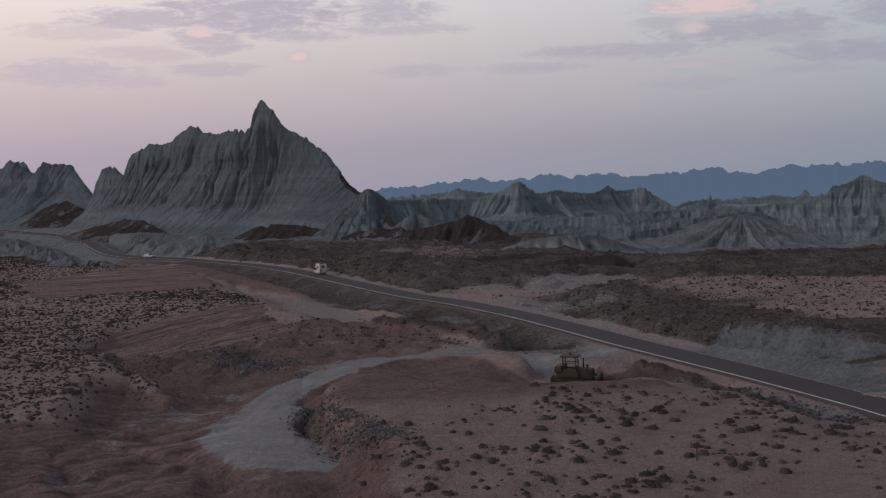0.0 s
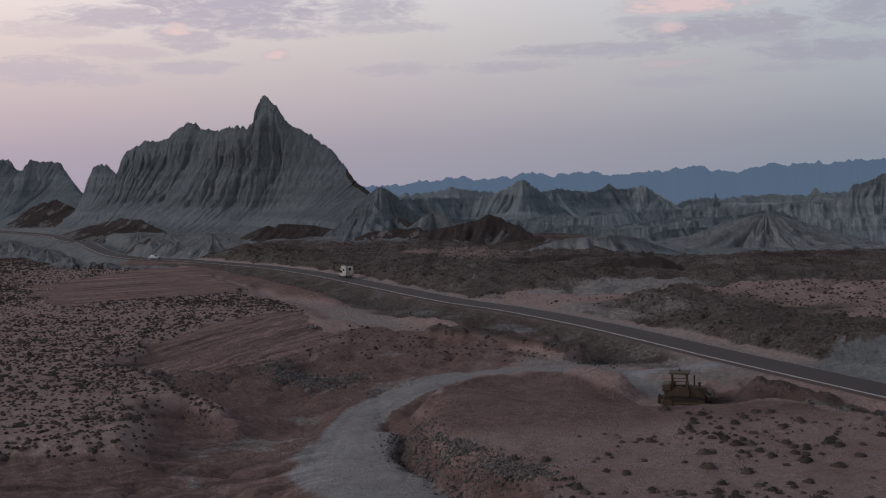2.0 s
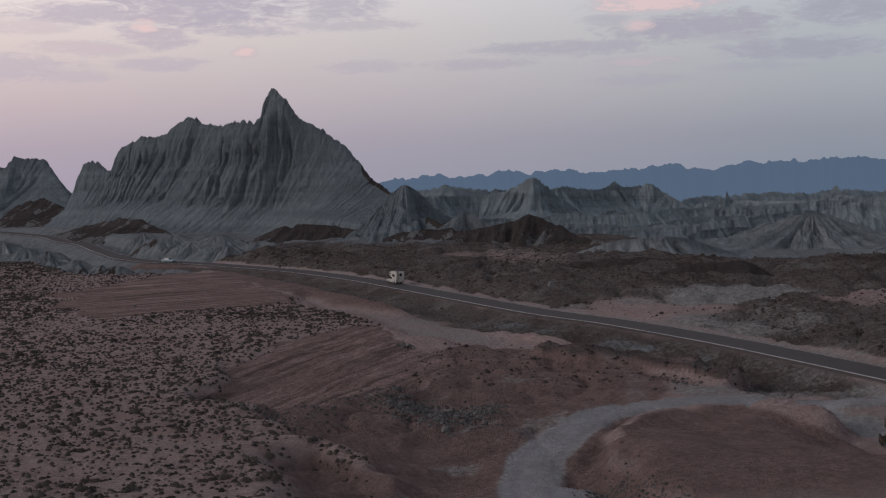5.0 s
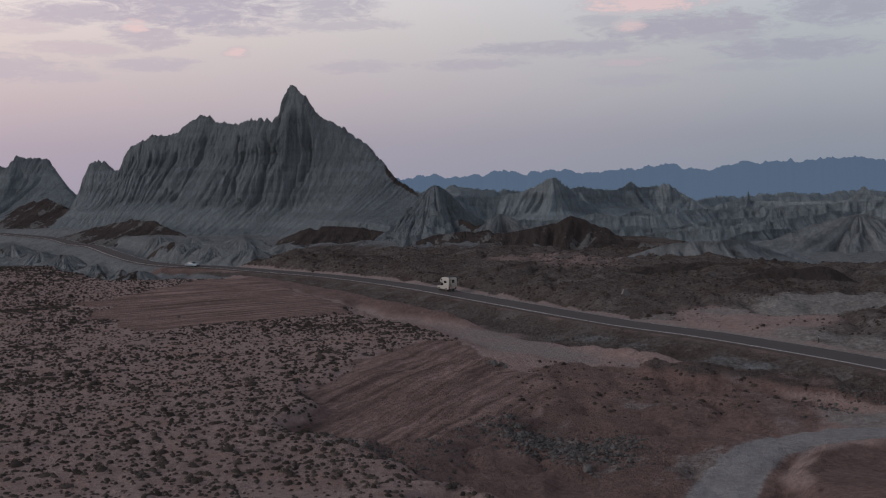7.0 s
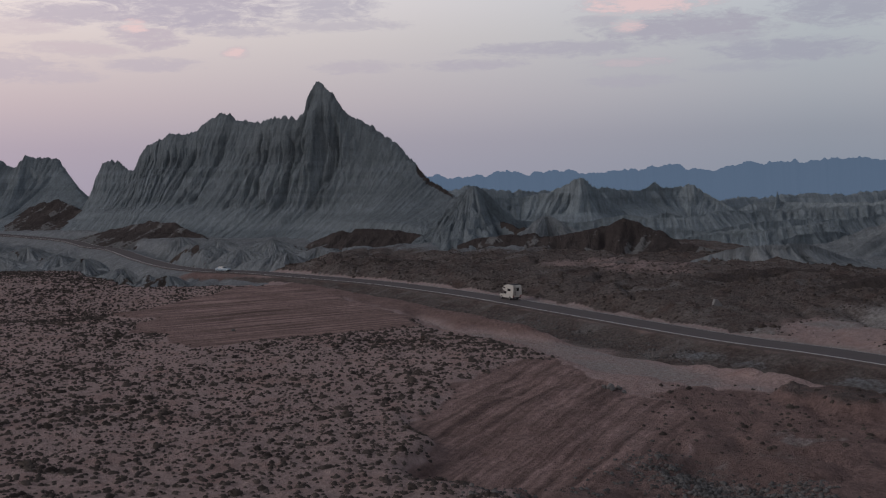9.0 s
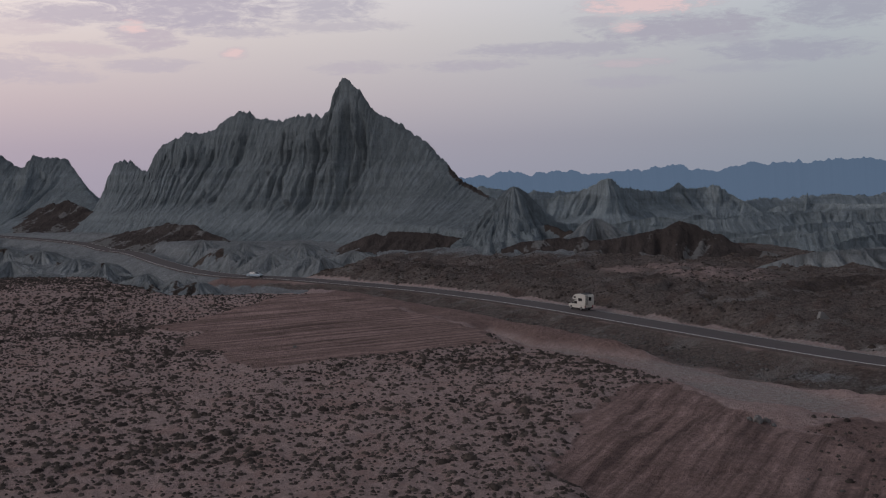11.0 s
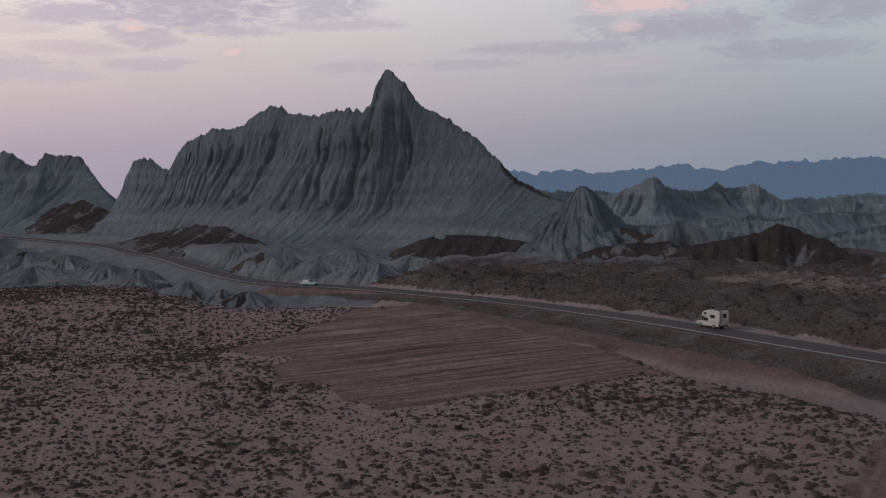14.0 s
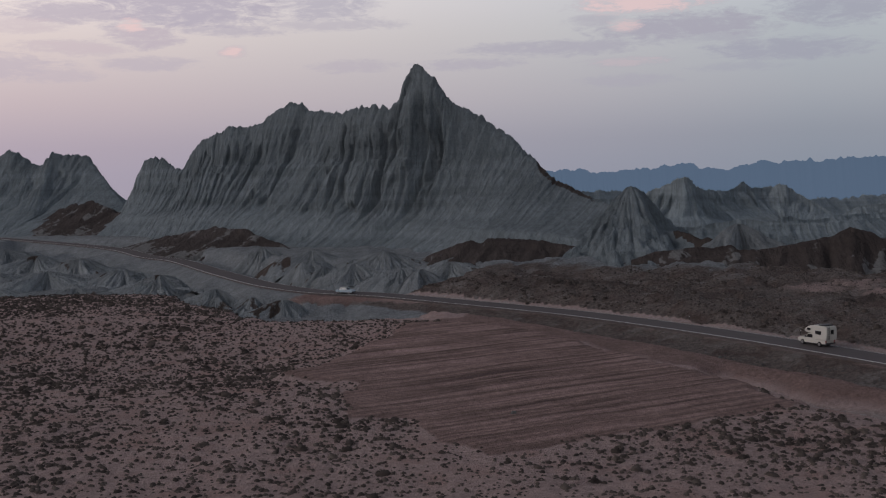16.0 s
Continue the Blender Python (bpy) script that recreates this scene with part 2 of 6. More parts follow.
def clay_material(name, lo, hi, cap=None, tier=None):
    """Fluted badland clay: horizontal beds, streaks and grit."""
    m, nt, b = material(name, 0.95, 0, 0.08)
    p = obj_pos(nt)
    sp = nt.nodes.new("ShaderNodeSeparateXYZ")
    link(nt, p, sp.inputs[0])
    mid, fine = noise_tex(nt, p, 0.09, 5, 0.6), noise_tex(nt, p, 0.8, 6, 0.65)
    cb = nt.nodes.new("ShaderNodeCombineXYZ")
    link(nt, mnode(nt, "MULTIPLY", sp.outputs[0], 0.012), cb.inputs[0])
    link(nt, mnode(nt, "MULTIPLY", sp.outputs[1], 0.012), cb.inputs[1])
    link(nt, mnode(nt, "MULTIPLY", sp.outputs[2], 0.28), cb.inputs[2])
    beds = noise_tex(nt, cb.outputs[0], 1.0, 4, 0.6)
    col = mixc(nt, mid, lo, hi)
    bd = nt.nodes.new("ShaderNodeMapRange")
    bd.inputs[1].default_value, bd.inputs[2].default_value = 0.4, 0.62
    link(nt, beds, bd.inputs[0])
    col = mixc(nt, mnode(nt, "MULTIPLY", bd.outputs[0], 0.38), col, tuple(c * 0.62 for c in lo))
    if tier:
        up = nt.nodes.new("ShaderNodeMapRange")
        up.interpolation_type = "SMOOTHSTEP"
        up.inputs[1].default_value, up.inputs[2].default_value = tier - 0.8, tier + 0.8
        link(nt, mnode(nt, "ADD", sp.outputs[2], mnode(nt, "MULTIPLY_ADD", mid, 2.0, -1.0)), up.inputs[0])
        col = mixc(nt, mnode(nt, "MULTIPLY", up.outputs[0], 0.45), col, tuple(c * 0.85 for c in lo))
    wash = mnode(nt, "MULTIPLY", attr(nt, "wash"), 0.35)
    col = mixc(nt, wash, col, tuple(c * 1.12 for c in hi))
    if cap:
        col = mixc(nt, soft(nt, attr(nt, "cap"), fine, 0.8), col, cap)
    sv = nt.nodes.new("ShaderNodeCombineXYZ")
    link(nt, mnode(nt, "MULTIPLY", sp.outputs[0], 0.75), sv.inputs[0])
    link(nt, mnode(nt, "MULTIPLY", sp.outputs[1], 0.22), sv.inputs[1])
    link(nt, mnode(nt, "MULTIPLY", sp.outputs[2], 0.10), sv.inputs[2])
    streak = noise_tex(nt, sv.outputs[0], 1.0, 6.0, 0.7, 0.5)
    grit = noise_tex(nt, p, 2.6, 4, 0.7)
    val = mnode(nt, "MULTIPLY", mnode(nt, "MULTIPLY_ADD", fine, 0.5, 0.75), mnode(nt, "MULTIPLY_ADD", streak, 0.9, 0.55))
    val = mnode(nt, "MULTIPLY", val, mnode(nt, "MULTIPLY_ADD", grit, 0.5, 0.75))
    fv = nt.nodes.new("ShaderNodeCombineXYZ")
    link(nt, attr(nt, "flow_u"), fv.inputs[0])
    link(nt, mnode(nt, "MULTIPLY", attr(nt, "flow_v"), 0.07), fv.inputs[1])
    runs = noise_tex(nt, fv.outputs[0], 0.55, 6.0, 0.72, 0.3)
    val = mnode(nt, "MULTIPLY", val, mnode(nt, "MULTIPLY_ADD", runs, 1.3, 0.35))
    hsv = nt.nodes.new("ShaderNodeHueSaturation")
    link(nt, col, hsv.inputs["Color"])
    link(nt, val, hsv.inputs["Value"])
    link(nt, hsv.outputs[0], b.inputs["Base Color"])
    hgt = mnode(nt, "ADD", mnode(nt, "MULTIPLY_ADD", streak, 1.0, mnode(nt, "MULTIPLY", runs, 1.6)), mnode(nt, "MULTIPLY_ADD", fine, 0.7, mnode(nt, "MULTIPLY", grit, 0.3)))
    add_bump(nt, b, hgt, 0.9, 1.3)
    return m


def asphalt_material():
    m, nt, b = material("asphalt", 0.85, 0, 0.25)
    p = obj_pos(nt)
    n1, n2 = noise_tex(nt, p, 0.25, 4), noise_tex(nt, p, 30.0, 3)
    col = mixc(nt, n1, (0.072, 0.060, 0.060), (0.108, 0.090, 0.088))
    col = mixc(nt, mnode(nt, "MULTIPLY", n2, 0.4), col, (0.11, 0.10, 0.10))
    link(nt, col, b.inputs["Base Color"])
    add_bump(nt, b, n2, 0.3, 0.01)
    return m


GROUND = ground_material()
CLAY = clay_material("grey_clay", (0.166, 0.195, 0.208), (0.255, 0.292, 0.308), (0.075, 0.062, 0.056), 29.5)
# paler, bluer clay for the far hills: distance haze mixed into the colour
CLAY_FAR = clay_material("haze_tinted_clay", (0.212, 0.250, 0.268), (0.312, 0.358, 0.380), (0.12, 0.11, 0.10))
CLAY_PALE = clay_material("pale_clay", (0.235, 0.258, 0.268), (0.335, 0.358, 0.366), (0.10, 0.08, 0.07))
DARKROCK = clay_material("dark_brown_rock", (0.060, 0.050, 0.047), (0.106, 0.089, 0.083), (0.19, 0.188, 0.183))
ASPHALT = asphalt_material()
LINE = plain("road_paint", (0.66, 0.65, 0.62), 0.7, vary=0.3, scale=0.8)


# ---- shape helpers ----
def lattice(ix, iy, seed):
    h = (ix * 374761393 + iy * 668265263 + seed * 1274126177) & 0xFFFFFFFF
    h = ((h ^ (h >> 13)) * 1274126177) & 0xFFFFFFFF
    return ((h ^ (h >> 16)) & 0xFFFFFF) / float(0xFFFFFF)


def vnoise(x, y, seed=0):
    """Smooth value noise, 0 to 1."""
    x, y = np.asarray(x, float), np.asarray(y, float)
    xf, yf = np.floor(x), np.floor(y)
    ix, iy = xf.astype(np.int64), yf.astype(np.int64)
    u, v = x - xf, y - yf
    u, v = u * u * u * (u * (u * 6 - 15) + 10), v * v * v * (v * (v * 6 - 15) + 10)
    a, b = lattice(ix, iy, seed), lattice(ix + 1, iy, seed)
    c, d = lattice(ix, iy + 1, seed), lattice(ix + 1, iy + 1, seed)
    return (a * (1 - u) + b * u) * (1 - v) + (c * (1 - u) + d * u) * v


def fbm(x, y, seed=0, octaves=4, gain=0.5):
    total, amp, norm = 0, 1.0, 0
    for o in range(octaves):
        total = total + amp * (vnoise(x, y, seed + o * 17) - 0.5)
        norm += amp
        x, y, amp = np.asarray(x) * 2.03 + 7.1, np.asarray(y) * 2.03 + 3.7, amp * gain
    return total / norm * 2


def step(x, lo, hi):
    t = np.clip((x - lo) / (hi - lo), 0, 1)
    return t * t * (3 - 2 * t)


def poly_mask(x, y, pts, edge, shift=0.0):
    """1 inside a polygon, 0 outside, blended over edge metres to both sides."""
    inside = np.zeros(x.shape, bool)
    d2 = np.full(x.shape, 1e12)
    for (ax, ay), (bx, by) in zip(pts, pts[1:] + pts[:1]):
        cross = ((ay > y) != (by > y)) & (x < (bx - ax) * (y - ay) / ((by - ay) or 1e-9) + ax)
        inside ^= cross
        t = np.clip(((x - ax) * (bx - ax) + (y - ay) * (by - ay)) / ((bx - ax) ** 2 + (by - ay) ** 2), 0, 1)
        d2 = np.minimum(d2, (x - ax - t * (bx - ax)) ** 2 + (y - ay - t * (by - ay)) ** 2)
    d = np.sqrt(d2) * np.where(inside, 1, -1) + shift
    return step(d, -edge, edge)


def line_dist(x, y, pts):
    """Distance to a polyline, the place along it (metres) and the side (positive to the right of its run)."""
    best, along, sgn, run = np.full(x.shape, 1e12), np.zeros(x.shape), np.ones(x.shape), 0.0
    for (ax, ay), (bx, by) in zip(pts, pts[1:]):
        ln = math.hypot(bx - ax, by - ay)
        t = np.clip(((x - ax) * (bx - ax) + (y - ay) * (by - ay)) / ln ** 2, 0, 1)
        d2 = (x - ax - t * (bx - ax)) ** 2 + (y - ay - t * (by - ay)) ** 2
        side_of = (x - ax) * (by - ay) - (y - ay) * (bx - ax)
        near = d2 < best
        best, along, sgn = np.where(near, d2, best), np.where(near, run + t * ln, along), np.where(near, np.where(side_of > 0, 1, -1), sgn)
        run += ln
    return np.sqrt(best), along, sgn


def spline(pts, gap):
    """Points every gap metres on a smooth curve through pts (any number of columns; length by the first two)."""
    p = np.array(pts, float)
    p = np.vstack([2 * p[0] - p[1], p, 2 * p[-1] - p[-2]])
    res = []
    for i in range(1, len(p) - 2):
        n = max(2, int(np.hypot(*(p[i + 1] - p[i])[:2]) / gap * 3))
        t = np.linspace(0, 1, n, endpoint=False)[:, None]
        a, b, c, d = p[i - 1], p[i], p[i + 1], p[i + 2]
        res.append(0.5 * (2 * b + (c - a) * t + (2 * a - 5 * b + 4 * c - d) * t ** 2 + (3 * b - a - 3 * c + d) * t ** 3))
    res.append(p[-2][None])
    res = np.vstack(res)
    run = np.concatenate([[0], np.cumsum(np.hypot(*np.diff(res[:, :2], axis=0).T))])
    s = np.linspace(0, run[-1], int(run[-1] / gap) + 1)
    return s, np.stack([np.interp(s, run, res[:, k]) for k in range(res.shape[1])], 1)


def smooth_rows(a, n):
    k = np.hanning(2 * n + 3)[1:-1]
    k /= k.sum()
    return np.stack([np.convolve(np.pad(a[:, i], n, mode="edge"), k, "valid") for i in range(a.shape[1])], 1)


def furrows(u, seed, sharp=1.35):
    """V-shaped grooves, one to a unit of u at uneven spacing and depth: 1 at the bottom, 0 on the ribs."""
    c = np.floor(u).astype(np.int64)
    best, depth = np.full(u.shape, 9.0), np.zeros(u.shape)
    for k in (-1, 0, 1):
        h = lattice(c + k, 0 * c, seed)
        d = np.abs(u - (c + k + 0.5 + 0.75 * (h - 0.5)))
        depth = np.where(d < best, 0.35 + 0.65 * lattice(c + k, 0 * c + 7, seed), depth)
        best = np.minimum(best, d)
    return depth * (1 - np.clip(best / 0.62, 0, 1)) ** sharp


def grid_mesh(name, pts, mat, attrs=(), wrap=False):
    """One mesh from a grid of points (rows, columns, 3)."""
    r, c = pts.shape[:2]
    idx = np.arange(r * c).reshape(r, c)
    if wrap:
        idx = np.concatenate([idx, idx[:, :1]], 1)
    quads = np.stack([idx[:-1, :-1], idx[:-1, 1:], idx[1:, 1:], idx[1:, :-1]], -1).reshape(-1, 4)
    me = bpy.data.meshes.new(name)
    me.vertices.add(r * c)
    me.vertices.foreach_set("co", pts.reshape(-1).astype(np.float32))
    me.loops.add(quads.size)
    me.loops.foreach_set("vertex_index", quads.reshape(-1).astype(np.int32))
    me.polygons.add(len(quads))
    me.polygons.foreach_set("loop_start", np.arange(0, quads.size, 4, dtype=np.int32))
    me.update(calc_edges=True)
    me.polygons.foreach_set("use_smooth", np.ones(len(quads), bool))
    for key, val in attrs:
        me.attributes.new(key, "FLOAT", "POINT").data.foreach_set("value", np.ascontiguousarray(val, np.float32).reshape(-1))
    me.materials.append(mat)
    return new(name, me)


def part(name, bm, mat, parent=None, label=""):
    me = bpy.data.meshes.new(name)
    bm.to_mesh(me)
    bm.free()
    me.materials.append(mat)
    ob = new(name, me)
    if parent is not None:
        ob.parent = parent
    if label:
        ob["label"] = label
    return ob


# ---- plan of the ground (metres; the road runs from the south-east to the north-west) ----
ROAD = [(108, 19), (82, 48.8), (62, 80.9), (48.8, 106), (44.2, 119.1), (38.9, 134.1), (32.3, 151.1), (26.5, 166.2), (21, 181.9), (13.7, 201.2), (3.2, 223.6), (-6.9, 240.6),
        (-21.8, 273.5), (-37.8, 309.5), (-54.8, 342), (-66, 359), (-78.4, 375.3), (-88, 387), (-96, 394.8), (-107.5, 403.5), (-120.8, 423.6), (-136.7, 460.3), (-156, 508.5),
        (-170, 531), (-193, 580), (-237, 642), (-300, 720), (-380, 800)]
ROAD_S, ROAD_P = spline(ROAD, 2.0)
ROAD_LINE = [tuple(q) for q in ROAD_P[::3]]
LEFT_FIELD = [(-150, 112), (-60, 119), (-49.6, 120), (-42, 122), (-41, 130), (-44, 136), (-45, 141.5), (-41, 144.5), (-35.5, 137), (-36.7, 144), (-49, 161), (-52.5, 174), (-52, 191), (-48, 205), (-40, 212), (-34, 224), (-40, 238), (-50, 254), (-60, 280),
              (-72, 318), (-84, 333), (-97, 336), (-113, 336), (-128, 358), (-138, 384), (-163, 394), (-176, 389), (-230, 400), (-260, 300)]
PATCH_A = [(-98, 255), (-92, 254), (-84, 239), (-75, 242), (-63, 247), (-50, 255), (-54, 268), (-60, 290), (-68, 312), (-80, 330), (-91, 328), (-93, 312), (-99, 298), (-105, 284), (-97, 275)]
PATCH_C = [(-54, 184), (-50, 204), (-42, 217), (-35, 225), (-30, 205), (-25, 195), (-30, 178), (-38, 168), (-48, 162), (-54, 166)]
CUT = [(-160, 20), (-152, 112), (-61, 119), (-49.6, 120), (-41, 122), (-40, 130), (-43, 136), (-44, 141), (-40, 144), (-34, 137), (-36, 144), (-43, 150), (-50, 166), (-44, 172), (-34, 174), (-24, 184), (-16, 192), (-6, 190), (4, 176), (-4, 166), (-12, 152), (-14, 136), (-12, 116), (-4, 100), (2, 20)]
MOUND = [(-3, 60), (-6, 98), (-11, 114), (-14, 128), (-13, 143), (-8, 156), (2, 158), (8, 150), (12, 143), (19, 138), (24, 129), (31, 114), (38, 99), (56, 66), (64, 40)]
DITCH = [(16, 147), (20.5, 143), (25, 138), (30, 131), (34.5, 122.5), (38.6, 112), (41, 103), (50, 86)]
SCRUB = [(-30, 178), (-27, 204), (-18, 209), (-8, 203), (-3, 194), (2, 178), (-8, 176)]
PIT = [(-26.6, 122), (-26.8, 128.5), (-23.8, 133), (-20, 136), (-17, 134), (-16.8, 123.5), (-13.2, 114.5), (-10.2, 107.5), (-11.6, 105), (-17, 106.6), (-20.6, 110.4), (-24.1, 116)]
TRACK = [(-22, 126), (-21.6, 137), (-19.8, 145.5), (-15.6, 153.5), (-11.5, 159.5), (-6, 163.5), (2, 163.8), (10, 162.8), (18, 162), (24, 160.8), (27.5, 159)]
TRACK2 = [(-6, 165), (-4.6, 173), (-2.8, 181), (-4, 188), (-8, 195), (-13, 206), (-17.5, 214)]
LOT = [(-2, 169), (-1, 178), (3, 178), (6, 171.5), (12, 174), (20, 168), (27, 158), (31, 148), (32, 140), (28, 146), (18, 151.5), (12, 152.5), (4, 164)]
POOL = [(3, 163.5), (12, 163), (16, 152.5), (14.5, 149), (11, 153), (8, 158)]
RED_BANK = [(-12, 204), (-3.6, 199.5), (1.6, 193.5), (6.8, 186), (10, 176), (6, 171.5), (3.6, 178), (-0.8, 185), (-6.5, 191.5), (-12, 198)]
STRIP = [(-92, 330), (-68, 313), (-55, 281), (-47, 257), (-38, 242), (-29, 230), (-24, 236), (-33, 262), (-48, 294), (-62, 324), (-76, 345)]
FLATS = [(-31, 252), (-25, 248), (-21, 238), (-17, 226), (-13, 212), (-18, 208), (-26, 213), (-31, 221), (-34, 236), (-45, 256), (-55, 280), (-51, 284), (-40, 262)]
CLIFF = [(86, 76), (66, 108), (53, 134), (46, 150), (40.5, 164), (33, 181), (28, 192), (36, 202), (60, 214), (140, 220), (180, 60)]
EAST_SIDE = [(150, 20), (92, 50), (72, 84), (58, 112), (48, 140), (36, 168), (26, 188), (30, 206), (24, 232), (12, 252), (-6, 262), (-16, 282), (-30, 316), (-48, 352), (-60, 372), (-76, 388), (-70, 430), (60, 420), (90, 330), (300, 320), (300, 20)]
PINK_1 = [(-24, 350), (-8, 362), (6, 366), (18, 345), (16, 320), (6, 312), (-4, 318)]
PINK_2 = [(34, 222), (42, 234), (62, 240), (96, 220), (96, 168), (68, 158), (56, 168), (50, 184), (42, 206)]
BLUE_HILLS = [(-86, 345), (-100, 342), (-114, 342), (-128, 364), (-140, 390), (-176, 396), (-260, 410), (-320, 560), (-240, 640), (-190, 600), (-150, 520), (-120, 470), (-70, 425), (-85, 400), (-96, 385), (-84, 366)]


def road_height(along):
    return 0.15 + 0.25 * np.sin(along / 90.0) - 0.65 * step(along, 320, 420)


def ground_height(x, y):
    """Height of the ground and the masks of its soils."""
    rd, along, sgn = line_dist(x, y, ROAD_LINE)
    n40, n12, n4 = fbm(x / 42, y / 42, 1), fbm(x / 13, y / 13, 5), fbm(x / 3.6, y / 3.6, 9)
    z = 0.9 + 0.5 * n40 + 0.25 * n12
    wx = x + 3.2 * fbm(x / 9, y / 9, 77, 4, 0.6)
    wy = y + 3.2 * fbm(x / 9, y / 9, 87, 4, 0.6)
    field = poly_mask(wx, wy, LEFT_FIELD, 2.2)
    z = z + field * (1.5 + 0.5 * n40 + 0.18 * n12 - z)
    z = z - 2.0 * np.exp(-((x + 120) ** 2 / 900 + (y - 302) ** 2 / 500)) * field + 1.3 * np.exp(-((x + 150) ** 2 / 900 + (y - 352) ** 2 / 700)) * field
    cut = poly_mask(wx, wy, CUT, 3.0)
    z = z + cut * (-2.2 + 1.2 * step(y, 142, 166) + 0.6 * n12 + 3.2 * step(-x, 30, 56) - z)
    pc = poly_mask(wx, wy, PATCH_C, 1.6)
    z = z + pc * (1.1 - 1.7 * step(-y, -206, -162) - 0.7 * step(x, -40, -26) - z)
    pa = poly_mask(wx, wy, PATCH_A, 1.2)
    z = z + pa * (1.6 + 0.2 * n40 - z)
    mound = poly_mask(wx, wy, MOUND, 3.2)
    z = z + mound * (1.75 + 0.02 * np.clip(x - 5, -10, 40) + 0.22 * n12 - (1.8 + 2.4 * step(x, 3, 12)) * step(y - 9 * step(-x, 0, 8), 124, 146) - z)
    east = np.maximum(poly_mask(wx, wy, EAST_SIDE, 7.0), 0.0)
    hum = 1 - np.abs(2 * vnoise(wx / 8, wy / 6, 37) - 1)
    z = z + east * (2.4 + 0.9 * n40 + 0.6 * n12 + 0.9 * hum ** 2 - z)
    low = np.exp(-((x - 12) ** 2 / 160 + (y - 236) ** 2 / 260)) + 0.8 * np.exp(-((x - 34) ** 2 / 260 + (y - 248) ** 2 / 200))
    z = z - 2.6 * np.clip(low, 0, 1) * east
    bite = 1.3 * furrows(along / 4.2 + 0.9 * n12, 33) + 0.7 * furrows(along / 1.7 + n12, 35)
    cliff = poly_mask(x + 0.35 * (wx - x), y + 0.35 * (wy - y), CLIFF, 1.7, 4.6 - 1.8 * bite)
    z = z + cliff * (4.5 - 2.2 * step(y, 148, 182) + 0.5 * n40 + 0.5 * n12 - z)
    blue = poly_mask(wx, wy, BLUE_HILLS, 4.0)
    rid = 1 - np.abs(2 * vnoise(x / 17 + 0.4 * n12, y / 22, 41) - 1)
    rid2 = 1 - np.abs(2 * vnoise(x / 5.3 + 0.6 * n12, y / 7.5, 43) - 1)
    bluez = -5.3 + 2.0 * rid ** 1.6 + 1.0 * rid2 * rid
    z = z + blue * (bluez - z)
    # the wide valley to the east and the fall of the land beyond the hills
    valley = step(y - 0.1 * x, 300, 345) * step(x, 35, 75)
    z = z + valley * (-3.4 + 0.6 * n40 - z)
    z = z + step(y, 415, 450) * step(x, -10, 30) * (-9.5 + 0.6 * n40 - z)
    far = np.hypot(x, y)
    z = z - 0.03 * np.clip(far - 640, 0, None)
    foot = step(y - 0.9 * (-x - 65), 395, 440) * step(-x, -10, 30)
    z = z + foot * 1.5
    # tracks and washes
    pit = poly_mask(wx, wy, PIT, 1.5)
    td, ta, _ = line_dist(x, y, TRACK)
    t2, t2a, _ = line_dist(x, y, TRACK2)
    wid = 1.9 + 0.8 * vnoise(ta / 9, 0 * ta, 71) - 0.7 * step(ta, 52, 66)
    pool = poly_mask(wx, wy, POOL, 1.0)
    tr = np.maximum.reduce([step(-td, -wid - 1.2, -wid + 0.8), 0.45 * step(-t2, -2.6, -0.6), 0.8 * pool])
    trz = np.where(td < t2, -1.9 + 1.3 * step(ta, 6, 40) + 0.6 * step(ta, 62, 86), -0.7)
    z = z + step(-np.minimum(td, t2), -6.5, -3.0) * (trz - z)
    z = z + pool * (-1.3 - z)
    lot = poly_mask(wx, wy, LOT, 1.8)
    z = z + 0.8 * lot * (1 - pool) * (1 - tr) * (-0.8 + 0.4 * n12 - z)
    z = z + pit * (-1.7 - z)
    flats = poly_mask(wx, wy, FLATS, 2.5)
    z = z + poly_mask(wx, wy, SCRUB, 6.0) * 0.8 * (-0.7 + 0.4 * n12 - z)
    z = z + flats * (-1.2 - z)
    # gravel ditch between the mound and the road
    dd, da, _ = line_dist(wx, wy, DITCH)
    ditch = step(-dd, -3.4 - 1.2 * step(da, 30, 50), -1.4)
    z = z + step(-dd, -4.6, -1.6) * (-1.3 + 0.2 * step(da, 30, 60) - z)
    # foot of the embankment on the near side
    foot_b = step(-rd, -19, -13.5) * (sgn < 0) * step(y, 158, 176) * (1 - step(along, 400, 440))
    z = z + foot_b * (-1.9 + 0.35 * n12 - z)
    # road bed and banks
    rz = road_height(along)
    reach = np.where(sgn < 0, 12.5, 9.5 - 2.8 * step(-y, -200, -184)) + np.where(sgn < 0, 2.0, 1.0) * n12
    bank = np.clip((reach - rd) / (reach - 4.1), 0, 1)
    bank = 0.75 * bank + 0.25 * step(bank, 0, 1)
    z = z + bank * (rz - 0.32 - z)
    rill = furrows(along / 2.3 + 0.8 * n12, 97)
    z = z - 0.55 * rill * np.clip(4 * bank * (1 - bank), 0, 1) * (sgn < 0)
    berm = np.exp(-(rd - 8.2) ** 2 / 4.0) * step(y, 104, 118) * step(-y, -152, -145) * (sgn < 0)
    z = z + berm * (0.7 + 1.0 * n4)
    z = z + (1 - step(np.hypot(x - 16, y - 146), 5.0, 8.5)) * (-1.75 + 0.25 * n4 - z)
    cutbank = poly_mask(wx, wy, RED_BANK, 0.9)
    z = z + cutbank * (0.75 + 0.5 * n4 - z)
    rough = 1 - step(-rd, -6, -3.9)
    strip = poly_mask(wx, wy, STRIP, 3.0)
